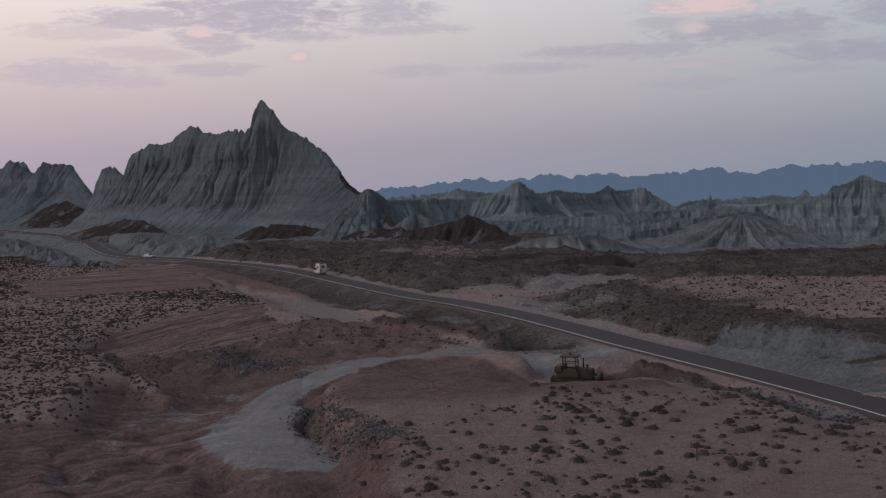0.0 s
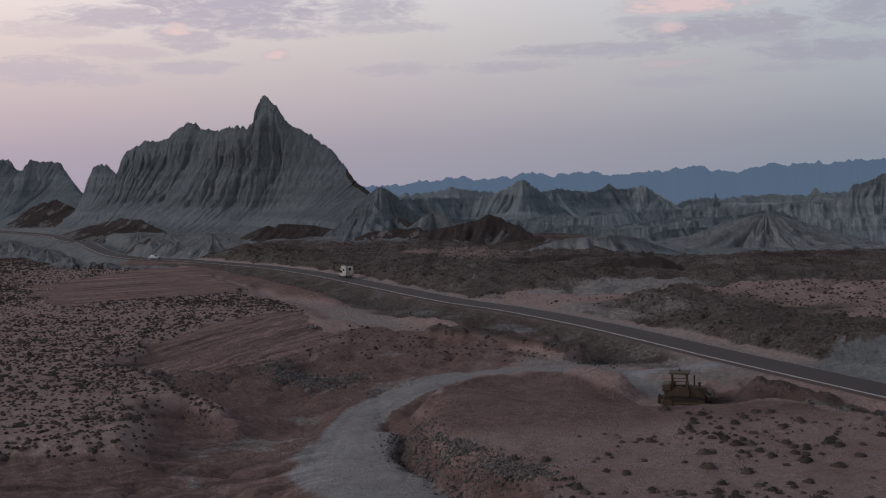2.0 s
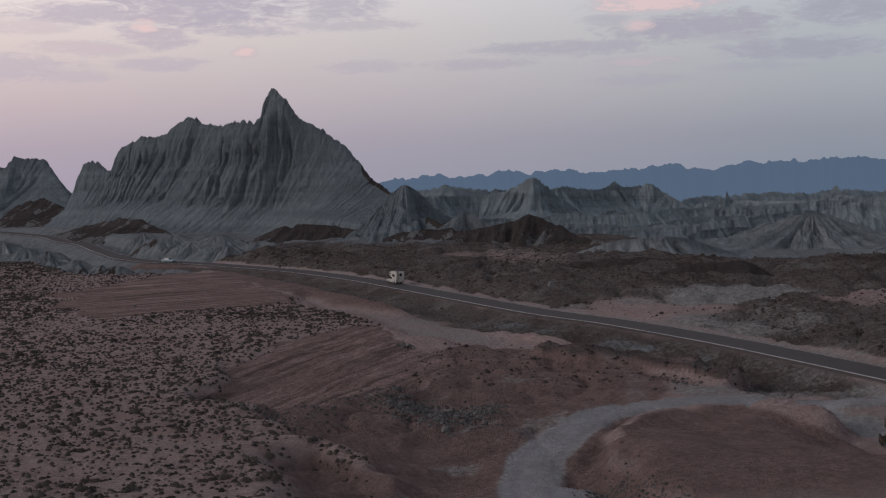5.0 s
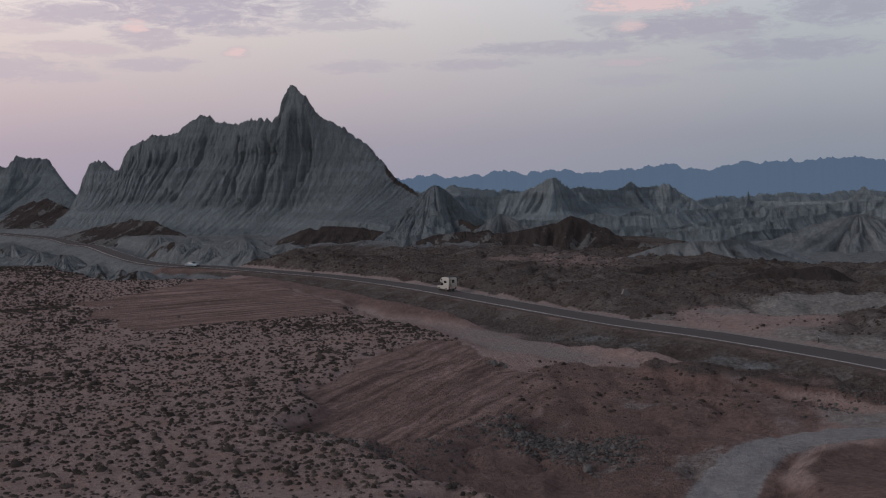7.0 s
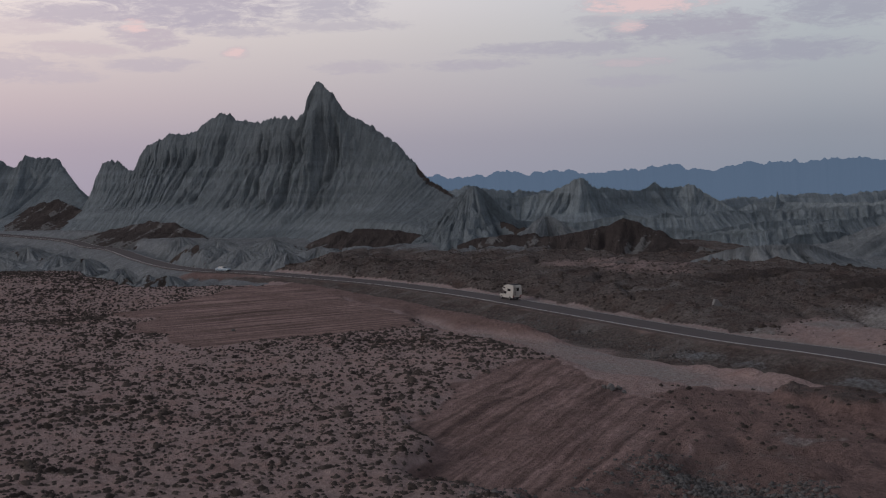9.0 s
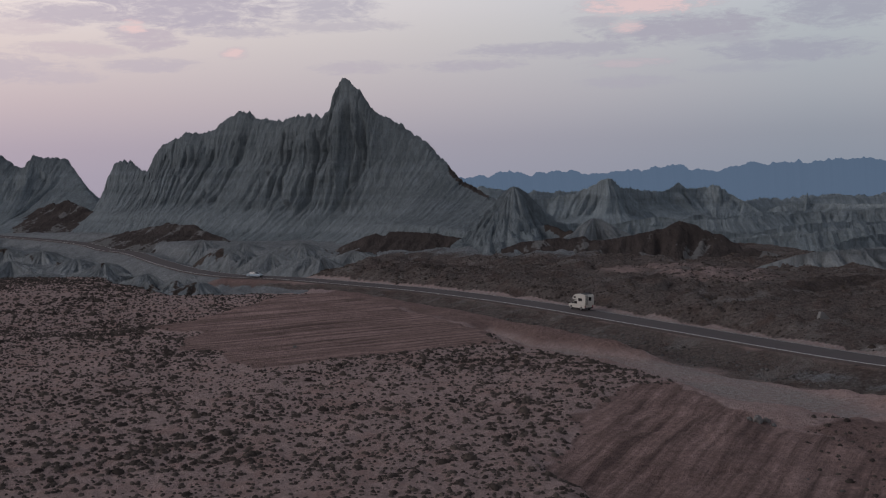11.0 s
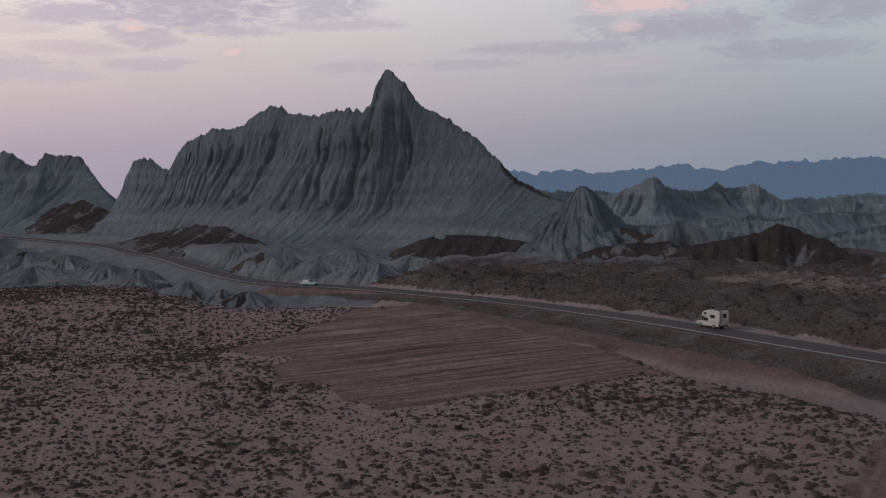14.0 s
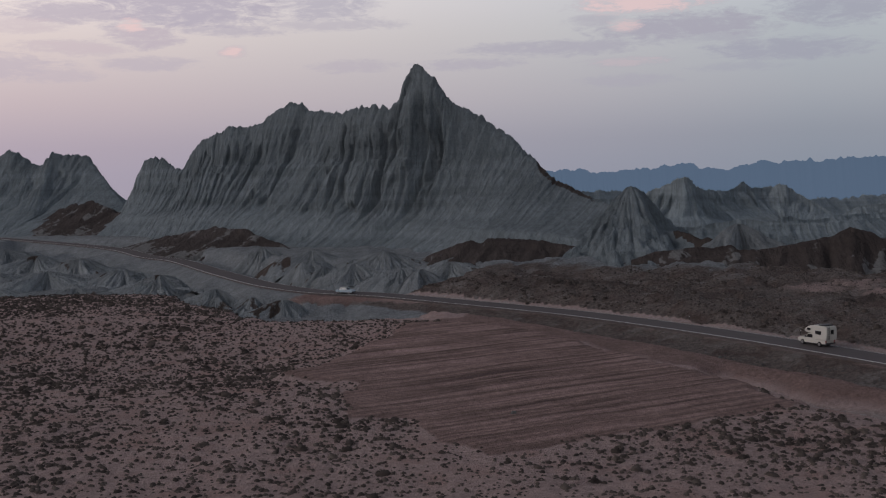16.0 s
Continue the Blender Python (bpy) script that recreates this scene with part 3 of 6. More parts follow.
    calm = 1 - 0.75 * np.clip(strip + pa + pc * 0.5 + tr + pit + flats, 0, 1)
    gully = (1 - np.abs(2 * vnoise(wx / 7, wy / 7, 95) - 1)) ** 4
    z = z + (0.26 * n4 + 0.16 * fbm(x / 1.3, y / 1.3, 13, 2) - 0.6 * gully * (1 - field)) * rough * calm * (1 + 0.8 * east + 0.5 * cut) * (1 - 0.55 * mound)
    # dozer passes
    warp = 1.6 * n12
    far_c = mound * step(y, 118, 130)
    left_c = step(-y, -150, -118) * step(-x, 20, 27) * cut
    pick = np.argmax(np.stack([pa + 0.01, pc, far_c, left_c]), 0)
    ang_p = np.choose(pick, [0.47, 1.07, 0.55, 0.62])
    pass_u = -np.sin(ang_p) * x + np.cos(ang_p) * y + 0.8 * n12
    pass_v = np.cos(ang_p) * x + np.sin(ang_p) * y
    passes = np.maximum.reduce([pa * step(pa, 0.3, 1), pc, 0.12 * far_c, 0.7 * left_c])
    red = np.maximum.reduce([pa, pc, cut * 0.95, mound * (0.42 + 0.55 * step(y, 116, 134)), 0.9 * berm, 0.8 * poly_mask(wx, wy, SCRUB, 3)])
    red = np.maximum(red, 0.75 * step(-rd, -24, -9) * (1 - flats) * (sgn < 0) * step(y, 235, 300) * (1 - step(along, 480, 520)))
    bushy = np.maximum(field * (1 - pa) * (1 - pc), 0.35 * poly_mask(wx, wy, SCRUB, 3))
    pink = np.maximum(0.5 * poly_mask(2 * wx - x, 2 * wy - y, PINK_1, 8), 0.9 * poly_mask(2 * wx - x, 2 * wy - y, PINK_2, 9)) * (0.75 + 0.5 * n12)
    pink = np.clip(pink, 0, 1)
    brown = east * (0.55 + 0.45 * step(n40 + 0.4 * n12, -0.25, 0.3)) * (1 - pink)
    brown = np.maximum(brown, 0.85 * (sgn > 0) * step(rd, 4.6, 6.5) * (1 - pink) * step(y, 120, 140) * step(-along, -560, -520) * (1 - np.clip(low, 0, 1)))
    brown = brown * (1 - 0.8 * step(-np.abs(rd - 4.4), -1.7, -0.7))
    bushy = np.maximum(bushy, 0.8 * pink) + 0.65 * brown
    bank_red = poly_mask(wx, wy, [(18.5, 152), (24.5, 147.5), (30, 136), (35, 125), (40, 113), (36, 112), (29, 124), (25, 134), (20, 143)], 1.5)
    bank_red = np.maximum.reduce([bank_red, np.clip(1.5 * berm, 0, 1), cutbank])
    brown = np.maximum(brown, 0.5 * bank_red)
    red = np.maximum(red, 0.95 * bank_red)
    brown = np.maximum(brown, 0.42 * poly_mask(wx, wy, [(-34, 162), (-22, 162), (-16, 178), (-24, 184), (-34, 176)], 3))
    red = np.maximum(red, 0.8 * strip * (1 - 0.6 * flats))
    patches = 0.62 * step(fbm(x / 9, y / 7, 119, 4, 0.6), 0.12, 0.45) * cut * (1 - pa)
    red = red * (1 - 0.75 * lot * (1 - np.clip(bank_red, 0, 1)))
    brown = np.maximum(brown, 0.35 * lot)
    grey = np.maximum.reduce([patches, 0.6 * lot * (0.8 + 0.6 * n12), tr, pit, 0.52 * flats, 0.95 * ditch, 0.46 * step(-rd, -15, -5) * step(-y, -330, -150) * (sgn < 0) * (1 - step(-y, -150, -140)), 1.0 * low * east, 0.56 * (sgn > 0) * step(rd, 4.4, 6) * step(-rd, -34, -20) * step(y, 186, 200) * step(-y, -262, -244) * (0.75 + 0.5 * n12), np.where(sgn < 0, 0.25, 0.5) * step(-rd, -8.5, -5)])
    nearbank_m = np.clip(4 * bank * (1 - bank), 0, 1) * (sgn < 0) * step(y, 150, 165) * (1 - step(along, 330, 380))
    pale = np.maximum.reduce([0.95 * blue * step(rd, 5, 12), 0.95 * step(4 * cliff * (1 - cliff) + 0.5 * step(-rd, -11, -7) * (1 - cliff), 0.1, 0.6) * (sgn > 0) * step(-y, -204, -186) * np.clip(0.25 + 0.75 * step(-y, -164, -152) + 0.3 * n12, 0, 1), 0.9 * valley, step(far, 600, 700), 0.8 * foot, 0.5 * nearbank_m * step(n12, -0.1, 0.4), 0.75 * step(-x, 70, 90) * step(y, 396, 404), 0.9 * step(y, 405, 425)])
    dark = 0.5 * bank_red + 0.8 * east * step(fbm(x / 26, y / 15, 91), 0.25, 0.55) * step(y, 280, 300)
    rut = np.sin(2 * np.pi * (td + 0.5 * n12) / 2.1) * tr * step(vnoise(ta / 14, td / 2, 63), 0.3, 0.7)
    tone = 0.5 + 0.3 * rut - 0.22 * mound * (1 - far_c)
    grit = 0.35 + 0.65 * np.clip(brown + 0.6 * cut + 0.5 * mound, 0, 1) - 0.3 * np.clip(pa + pc + tr, 0, 1)
    nearbank = foot_b * 0.55 + 0.5 * np.clip(4 * bank * (1 - bank), 0, 1) * (sgn < 0)
    red = red * (1 - 0.7 * foot_b)
    masks = {"gravel": np.maximum(np.clip(tr * (0.75 + 0.25 * n12), 0, 1), pit * (0.85 + 0.3 * n12)), "red": red, "brown": np.maximum(brown, nearbank), "grey": grey * (1 - red * 0.2), "pale": pale, "dark": dark, "tone": np.clip(tone, 0, 1), "grit": np.clip(grit, 0, 1), "passes": passes, "pass_u": pass_u, "pass_v": pass_v}
    return z, masks, bushy


# one sheet, finer towards the part of the land that lies ahead
FAN = (-45.0, -40.0)
ang = np.radians(np.concatenate([np.arange(-180, -33, 3.0), np.arange(-33, 28, 0.13), np.arange(28, 180, 3.0)]))
rad = [2.0, 20, 40, 60, 75, 85]
while rad[-1] < 4700:
    r0 = rad[-1]
    rad.append(r0 + (0.66 if r0 < 250 else 0.66 + (r0 - 250) * 0.009))
rad = np.array(rad)
gx, gy = FAN[0] + rad[:, None] * np.sin(ang), FAN[1] + rad[:, None] * np.cos(ang)
gz, soils, BUSHY = ground_height(gx, gy)
ground = grid_mesh("ground", np.stack([gx, gy, gz], -1), GROUND, list(soils.items()), wrap=True)
tagged(ground, "reddish sandy desert ground with graded earth, pale gravel and washes", "ground", kind="structure")


# ---- road ----
def road_band(name, lo, hi, lift, mat, gap=2.0, skirt=0.0):
    s, p = spline(ROAD, gap)
    d = np.gradient(p, axis=0)
    d /= np.hypot(d[:, 0], d[:, 1])[:, None]
    nrm = np.stack([d[:, 1], -d[:, 0]], 1)
    zc = road_height(line_dist(p[:, 0], p[:, 1], ROAD_LINE)[1])
    offs = [(lo, -skirt), (lo, 0), (hi, 0), (hi, -skirt)] if skirt else [(lo, 0), (hi, 0)]
    rows = [np.column_stack([p + nrm * o, zc + lift + dz]) for o, dz in offs]
    ob = grid_mesh(name, np.stack(rows[::-1], 1), mat)
    ob.data.polygons.foreach_set("use_smooth", np.zeros(len(ob.data.polygons), bool))
    return ob


road = tagged(road_band("road", -3.6, 2.5, 0.06, ASPHALT, skirt=0.6), "dark grey two-lane asphalt road across the desert", "road", kind="structure")
for o, half in ((-3.42, 0.15), (2.3, 0.06)):
    ln = road_band("edge_line", o - half, o + half, 0.066, LINE)
    ln.parent = road
    ln["label"] = "worn white edge line"


# ---- hills ----
CONE = ([0, 0.3, 0.65, 1.0], [1, 0.66, 0.30, 0.0])
STEEP_CONE = ([0, 0.06, 0.3, 0.5, 0.72, 1.0], [1, 0.86, 0.46, 0.22, 0.07, 0.0])


def erode(z, cell, pin, rounds, k):
    """Running water: each cell drains to its steepest neighbour and is cut the more, the more drains through it. Returns heights and drained areas."""
    r, c = z.shape
    idx = np.arange(r * c).reshape(r, c)
    shifts = [(a, b) for a in (-1, 0, 1) for b in (-1, 0, 1) if a or b]
    dist = np.array([cell * math.hypot(a, b) for a, b in shifts])
    edge = np.zeros((r, c), bool)
    edge[[0, -1], :] = True
    edge[:, [0, -1]] = True
    for _ in range(rounds):
        zp, ip = np.pad(z, 1, mode="edge"), np.pad(idx, 1, mode="edge")
        drop = np.stack([(z - zp[1 + a:1 + a + r, 1 + b:1 + b + c]) / d for (a, b), d in zip(shifts, dist)])
        to = np.argmax(drop, 0)
        best = np.take_along_axis(drop, to[None], 0)[0]
        nbr = np.stack([ip[1 + a:1 + a + r, 1 + b:1 + b + c] for a, b in shifts])
        rec = np.where((best > 0) & ~edge, np.take_along_axis(nbr, to[None], 0)[0], idx).reshape(-1)
        order = np.argsort(z.reshape(-1)).tolist()
        recl, area = rec.tolist(), [cell * cell] * (r * c)
        for i in reversed(order):
            j = recl[i]
            if j != i:
                area[j] += area[i]
        area_a = np.array(area)
        coef = k * np.sqrt(area_a) / dist[to].reshape(-1)
        coef[pin.reshape(-1)] = 0
        cl, zl = coef.tolist(), z.reshape(-1).tolist()
        for i in order:
            f = cl[i]
            if f:
                zl[i] = (zl[i] + f * zl[recl[i]]) / (1 + f)
        z = np.array(zl).reshape(r, c)
    return z, area_a.reshape(r, c)


def crest_field(x, y, rows, base, profile, seed, flutes, lean=0.0, rough=0.8, ramp=0.4, gap=1.5):
    """Height of a fluted hill with the given crest (x, y, height, width in front, width behind), and the distance to the crest."""
    s, p = spline(rows, gap)
    d, along, sgn = line_dist(x, y, [tuple(q) for q in p[:, :2]])
    zc = p[:, 2] + rough * (fbm(s / 5.5, 0 * s, seed, 4, 0.65) + 2.0 * np.minimum(0, fbm(s / 3.0, 0 * s + 4, seed + 5, 3, 0.6) + 0.25)) * np.clip((p[:, 2] - base) / 14, 0.1, 1)
    w = np.where(sgn > 0, np.interp(along, s, p[:, 3]), np.interp(along, s, p[:, 4]))
    w = w * (1 + 0.14 * fbm(x / 17, y / 17, seed + 9, 3))
    # the flutes run straight down from a smoothed crest
    n = max(2, int(s[-1] / 28) + 1)
    q = p[np.linspace(0, len(p) - 1, n).astype(int), :2]
    tx, ty = (q[-1] - q[0]) / (np.hypot(*(q[-1] - q[0])) + 1e-6)
    u = line_dist(x, y, [tuple(a) for a in q])[1] + 0.45 * (x * tx + y * ty) - lean * d * sgn
    d_cut = d
    for k, (space, depth) in enumerate(flutes):
        sway = 0.5 * fbm(x / (5.0 * space), y / (5.0 * space), seed + 20 + k, 2)
        part_of = 0.6 + 0.4 * step(fbm(x / 22, y / 22, seed + 30 + k, 2), -0.35, 0.25)
        d_cut = d_cut + depth * furrows(u / (1.45 * space) + sway + 50, seed + 40 + k, 1.9) * part_of * step(d / w, 0.012, min(ramp, 0.04 + 0.25 * depth / 8))
    return base + (np.interp(along, s, zc) - base) * np.interp(d_cut / w, *profile), d


def eroded_hills(name, box, cell, crests, base, mat, seed, rounds=8, k=0.008, seedlings=0.6, clear=None, slim=1.0, streaks=1.0, lean=0.0, rough=0.8, ramp=0.4, flutes=((13, 7.5), (5.0, 7.0), (2.5, 4.0))):
    """Hills cut by water from uneroded crests: (rows, profile) each."""
    xs, ys = np.arange(box[0], box[1] + cell, cell), np.arange(box[2], box[3] + cell, cell)
    x, y = np.meshgrid(xs, ys)
    z, pin = np.full(x.shape, float(base)), np.zeros(x.shape, bool)
    for i, (rows, profile, pinned) in enumerate(crests):
        if len(rows[0]) == 3:
            rows = [(a, b, h, (37 + 0.68 * h) * (1 - 0.12 * min(1, max(0, (-85 - a) / 30))), 24 + 0.4 * h) for a, b, h in rows]
        if slim != 1.0:
            rows = [(q[0], q[1], q[2], slim * q[3], slim * q[4]) for q in rows]
        h, d = crest_field(x, y, rows, base, profile, seed + 7 * i, flutes, lean, rough, ramp)
        if pinned:
            pin |= (d < 0.75 * cell) & (h >= z)
        z = np.maximum(z, h)
    tall = np.clip((z - base) / 12, 0, 1)
    z = z + seedlings * tall * (fbm(x / 6.5, y / 6.5, seed + 71, 3, 0.6) + 0.5 * fbm(x / 2.3, y / 2.3, seed + 75, 2)) * ~pin
    z, area = erode(z, cell, pin, rounds, k)
    zp = np.pad(z, 1, mode="edge")
    near = (zp[:-2, 1:-1] + zp[2:, 1:-1] + zp[1:-1, :-2] + zp[1:-1, 2:]) / 4
    z = np.where(pin, z, 0.9 * z + 0.1 * near) + 0.12 * fbm(x / 1.7, y / 1.7, seed + 80, 2) * tall
    z = z - 9.0 * step(base - z, -0.8, -0.1)
    if clear is not None:
        z = z - clear(x, y)
    gy_, gx_ = np.gradient(z, cell)
    steep = np.hypot(gx_, gy_)
    wash = np.clip(0.8 * step(-steep, -0.75, -0.25), 0, 1)
    if mat is DARKROCK:
        dc, ac, _ = line_dist(x, y, [(q[0], q[1]) for q in crests[0][0]])
        cap = np.clip(1.9 * fbm(ac / 2.4 + 0.9 * fbm(x / 6, y / 6, seed + 55, 4), dc / 9, seed + 51, 5, 0.7) + 1.2 * fbm(x / 11, y / 11, seed + 57, 4, 0.65) - 0.12, 0, 0.95) * streaks
        fringe = step(base + 3.6 + 3.0 * fbm(x / 7, y / 7, seed + 59, 4, 0.65) - z, -0.9, 0.9)
        cap = np.maximum(cap, 0.95 * fringe * min(1.0, 1.4 * streaks) * step(fbm(ac / 1.8, dc / 6, seed + 61, 4, 0.65), -0.25, 0.2))
    else:
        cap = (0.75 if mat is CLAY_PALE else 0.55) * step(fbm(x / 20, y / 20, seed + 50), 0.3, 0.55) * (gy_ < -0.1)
    if mat is CLAY:
        debris = line_dist(x, y, [(-36, 478), (-31, 452), (-25, 424), (-13, 404), (0, 392)])
        cap = np.maximum(cap, 0.85 * step(-np.abs(debris[0] - 2.0), -4.5, -1.5) * (debris[2] < 0) * step(fbm(x / 6, y / 6, seed + 53, 3), -0.35, 0.15))
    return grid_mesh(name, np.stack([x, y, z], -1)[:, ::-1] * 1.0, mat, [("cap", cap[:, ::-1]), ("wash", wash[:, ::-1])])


def fluted_face(name, crest, toe, mat, seed, gullies, base=-3.0, out=26.0, gap=0.4, rows=(150, 36, 30), bench=None, calm=None, deep=(), crown=0.5, cap=None, back=34.0, profile=None, rills=1.0, clear=None):
    """A steep clay face from a crest (x, y, z) down to the toe of its cliff (share of the crest's length, x, y, z), with an apron in front and a slope behind.
    gullies: (spacing, depth, height share where they begin); deep: (x of the crest, width, depth) of single ravines; calm: how strong the flutes are along x."""
    s, p = spline(crest, gap)
    f = s / s[-1]
    st, q = spline([(b, c, d, a) for a, b, c, d in toe], gap)
    t = np.stack([np.interp(f, q[:, 3], q[:, k]) for k in range(3)], 1)
    run_t = np.concatenate([[0], np.cumsum(np.hypot(*np.diff(t[:, :2], axis=0).T))])
    u = 0.45 * s + 0.55 * run_t
    way = smooth_rows(t[:, :2] - p[:, :2], int(14 / gap))
    reach = np.hypot(way[:, 0], way[:, 1])[:, None]
    way = way / reach
    tall = np.clip((p[:, 2] - t[:, 2]) / 20, 0.05, 1)
    zc = p[:, 2] + crown * tall * (fbm(s / 4.5, 0 * s, seed, 4, 0.62) + 1.6 * np.minimum(0, fbm(s / 2.6, 0 * s + 4, seed + 5, 3, 0.6) + 0.2) + 0.75 * fbm(s / 1.5, 0 * s + 9, seed + 6, 3, 0.7))
    ease = 1.0 if calm is None else np.interp(p[:, 0], [c[0] for c in calm], [c[1] for c in calm])[:, None]
    v = np.linspace(0, 1, rows[0])[None, :] ** 1.1
    hz, ht = profile or ([0, 0.03, 0.08, 0.25, 0.48, 0.75, 0.9, 1.0], [0, 0.05, 0.09, 0.22, 0.40, 0.66, 0.82, 1.0])
    a = np.interp(v, hz, ht)
    z = zc[:, None] + (t[:, 2] - zc)[:, None] * v
    x = p[:, :1] + (t[:, :1] - p[:, :1]) * a
    y = p[:, 1:2] + (t[:, 1:2] - p[:, 1:2]) * a
    uu = u[:, None] + 0 * v
    drop = (zc[:, None] - z)
    cut = np.zeros(uu.shape)
    sway = 3.2 * fbm(uu / 26, drop / 30, seed + 3, 3) + 1.2 * fbm(uu / 6, drop / 10, seed + 4, 3)
    for k, (space, depth, head) in enumerate(gullies):
        own = sway * min(1.0, space / 5.0) + 0.9 * space * fbm(uu / (4 * space), drop / 14, seed + 20 + k, 2)
        begin = head + 0.25 * fbm(uu / (2.2 * space), 0 * uu, seed + 60 + k, 2)
        grow = step(v, begin, begin + 0.35) * (1 - 0.75 * step(v, 0.86, 1.0))
        patch = 0.55 + 0.45 * step(fbm(uu / (7 * space), drop / 22, seed + 30 + k, 2), -0.35, 0.3)
        cut = cut + depth * furrows((uu + own) / space + 40, seed + 40 + k, 1.45) * grow * patch * ease
    for x_at, width, depth in deep:
        u_at = float(np.interp(x_at, p[:, 0], u))
        d = np.abs(uu + 0.9 * sway - u_at) / (width * (0.5 + 0.6 * v))
        cut = cut + depth * np.clip(1 - d, 0, 1) ** 1.5 * step(v, 0.04, 0.4) * (1 - 0.6 * step(v, 0.85, 1.0))
    cut = cut - 1.1 * fbm(uu / 9, z / 9, seed + 70, 3) * step(v, 0.02, 0.15) - 0.30 * fbm(uu / 1.6, z / 2.2, seed + 73, 3) * step(v, 0.0, 0.06)
    if bench:
        lip = (z - bench + 0.5 * fbm(uu / 15, 0 * uu, seed + 76, 3))
        cut = cut + 0.75 * step(lip, -0.25, 0.25) * (1 - step(lip, 3.0, 7.0)) * np.minimum(1, ease)
    cut = np.minimum(cut, 0.9 * a * reach + 0.25)
    x, y = x - way[:, :1] * cut, y - way[:, 1:2] * cut
    # the apron
    w = np.linspace(0, 1, rows[1] + 1)[None, 1:]
    ua = u[:, None] + 0 * w
    rill = furrows((ua + 1.2 * fbm(ua / 7, w * 2, seed + 81, 2)) / 2.1 + 60, seed + 80, 1.3) + 1.5 * furrows((ua + 2 * fbm(ua / 12, w * 1.5, seed + 83, 2)) / 6.5 + 60, seed + 82, 1.3)
    fan = out * (1 + 0.3 * fbm(u / 18, 0 * u, seed + 85, 2))[:, None]
    ax = x[:, -1:] + way[:, :1] * fan * w
    ay = y[:, -1:] + way[:, 1:2] * fan * w
    az_ = base + (z[:, -1:] - base) * (1 - w) ** 1.35 - 0.6 * rills * rill * step(w, 0.0, 0.12) * (1 - 0.5 * w) + 0.3 * fbm(ua / 3, w * 9, seed + 87, 3)
    # the far side
    g = np.linspace(0, 1, rows[2] + 1)[None, :0:-1]
    bx = p[:, :1] - way[:, :1] * (back * g ** 1.2)
    by = p[:, 1:2] - way[:, 1:2] * (back * g ** 1.2)
    bz = zc[:, None] + (base - zc)[:, None] * g + 1.2 * fbm(u[:, None] / 5 + 0 * g, g * 9, seed + 90, 3) * step(g, 0, 0.2)
    pts = np.stack([np.concatenate(c, 1) for c in ((bx, x, ax), (by, y, ay), (bz, z, az_))], -1)
    wash = np.concatenate([0 * bx, 0.55 * step(v, 0.84, 1.0) + 0 * uu, 0.75 - 0.35 * w + 0 * ua], 1)
    caps = np.zeros(wash.shape) if cap is None else cap(pts[..., 0], pts[..., 1], pts[..., 2], np.concatenate([0 * bx - 1, v + 0 * uu, 1 + w + 0 * ua], 1))
    fall = np.concatenate([zc[:, None] - bz, drop, zc[:, None] - az_], 1)
    if clear is not None:
        pts[..., 2] -= clear(pts[..., 0], pts[..., 1])
    flow = u[:, None] + 0 * fall + 0.5 * np.concatenate([0 * bx, sway, 0 * ax], 1)
    return grid_mesh(name, pts.transpose(1, 0, 2)[:, ::-1], mat, [("cap", caps.T[:, ::-1]), ("wash", wash.T[:, ::-1]), ("flow_u", flow.T[:, ::-1]), ("flow_v", fall.T[:, ::-1])])


MAIN = [(-222, 715, 6), (-211, 700, 18), (-203, 690, 32), (-198, 685, 34.6), (-191, 679, 34), (-184, 670, 29.5), (-178, 655, 29), (-173, 640, 34),
        (-165, 618, 39), (-152, 603, 44), (-141, 597, 44.3), (-134, 592, 48.5), (-124, 582, 52.6), (-116, 575, 49), (-108, 563, 48), (-104, 550, 46.9), (-97.6, 537.6, 48.1),
        (-89, 528, 47.7), (-86, 525, 48.7), (-83.7, 523, 55.2), (-81, 521, 59.7), (-78.6, 519.4, 60.2), (-75.9, 517, 57.2), (-73.5, 515.8, 55.7), (-69.8, 515, 49.6), (-63.4, 514, 45.3), (-56.2, 512, 40.4),
        (-50, 509, 35.8), (-45.8, 504, 30.2), (-41.5, 496, 24.8), (-37.5, 487, 21.5), (-33, 475, 18), (-30, 458, 15.5), (-29, 446, 15)]
TOE = [(0, -226, 702, 3), (0.047, -216, 686, 6), (0.112, -205, 662, 8), (0.178, -192, 640, 9), (0.262, -181, 612, 10), (0.337, -170, 591, 10.5), (0.403, -159, 575, 10.5), (0.487, -146, 559, 10), (0.534, -136, 547, 9),
       (0.581, -126, 536, 8.5), (0.618, -117, 526, 8), (0.665, -106, 517, 7.5), (0.703, -97, 510, 7), (0.745, -87, 504, 7.5), (0.782, -78, 497, 8), (0.81, -71, 483, 8.5), (0.845, -63, 464, 9), (0.885, -55, 451, 9), (0.945, -47, 440, 8.5), (1.0, -36, 422, 6)]


def scar(x, y, z, v):
    """Dark debris on the crest of the eastern shoulder."""
    at = step(x, -46, -42) * step(-x, 30, 34)
    return 0.8 * at * (1 - step(v, 0.04, 0.13)) * step(fbm(x / 5, z / 3, 153, 3), -0.4, 0.1)


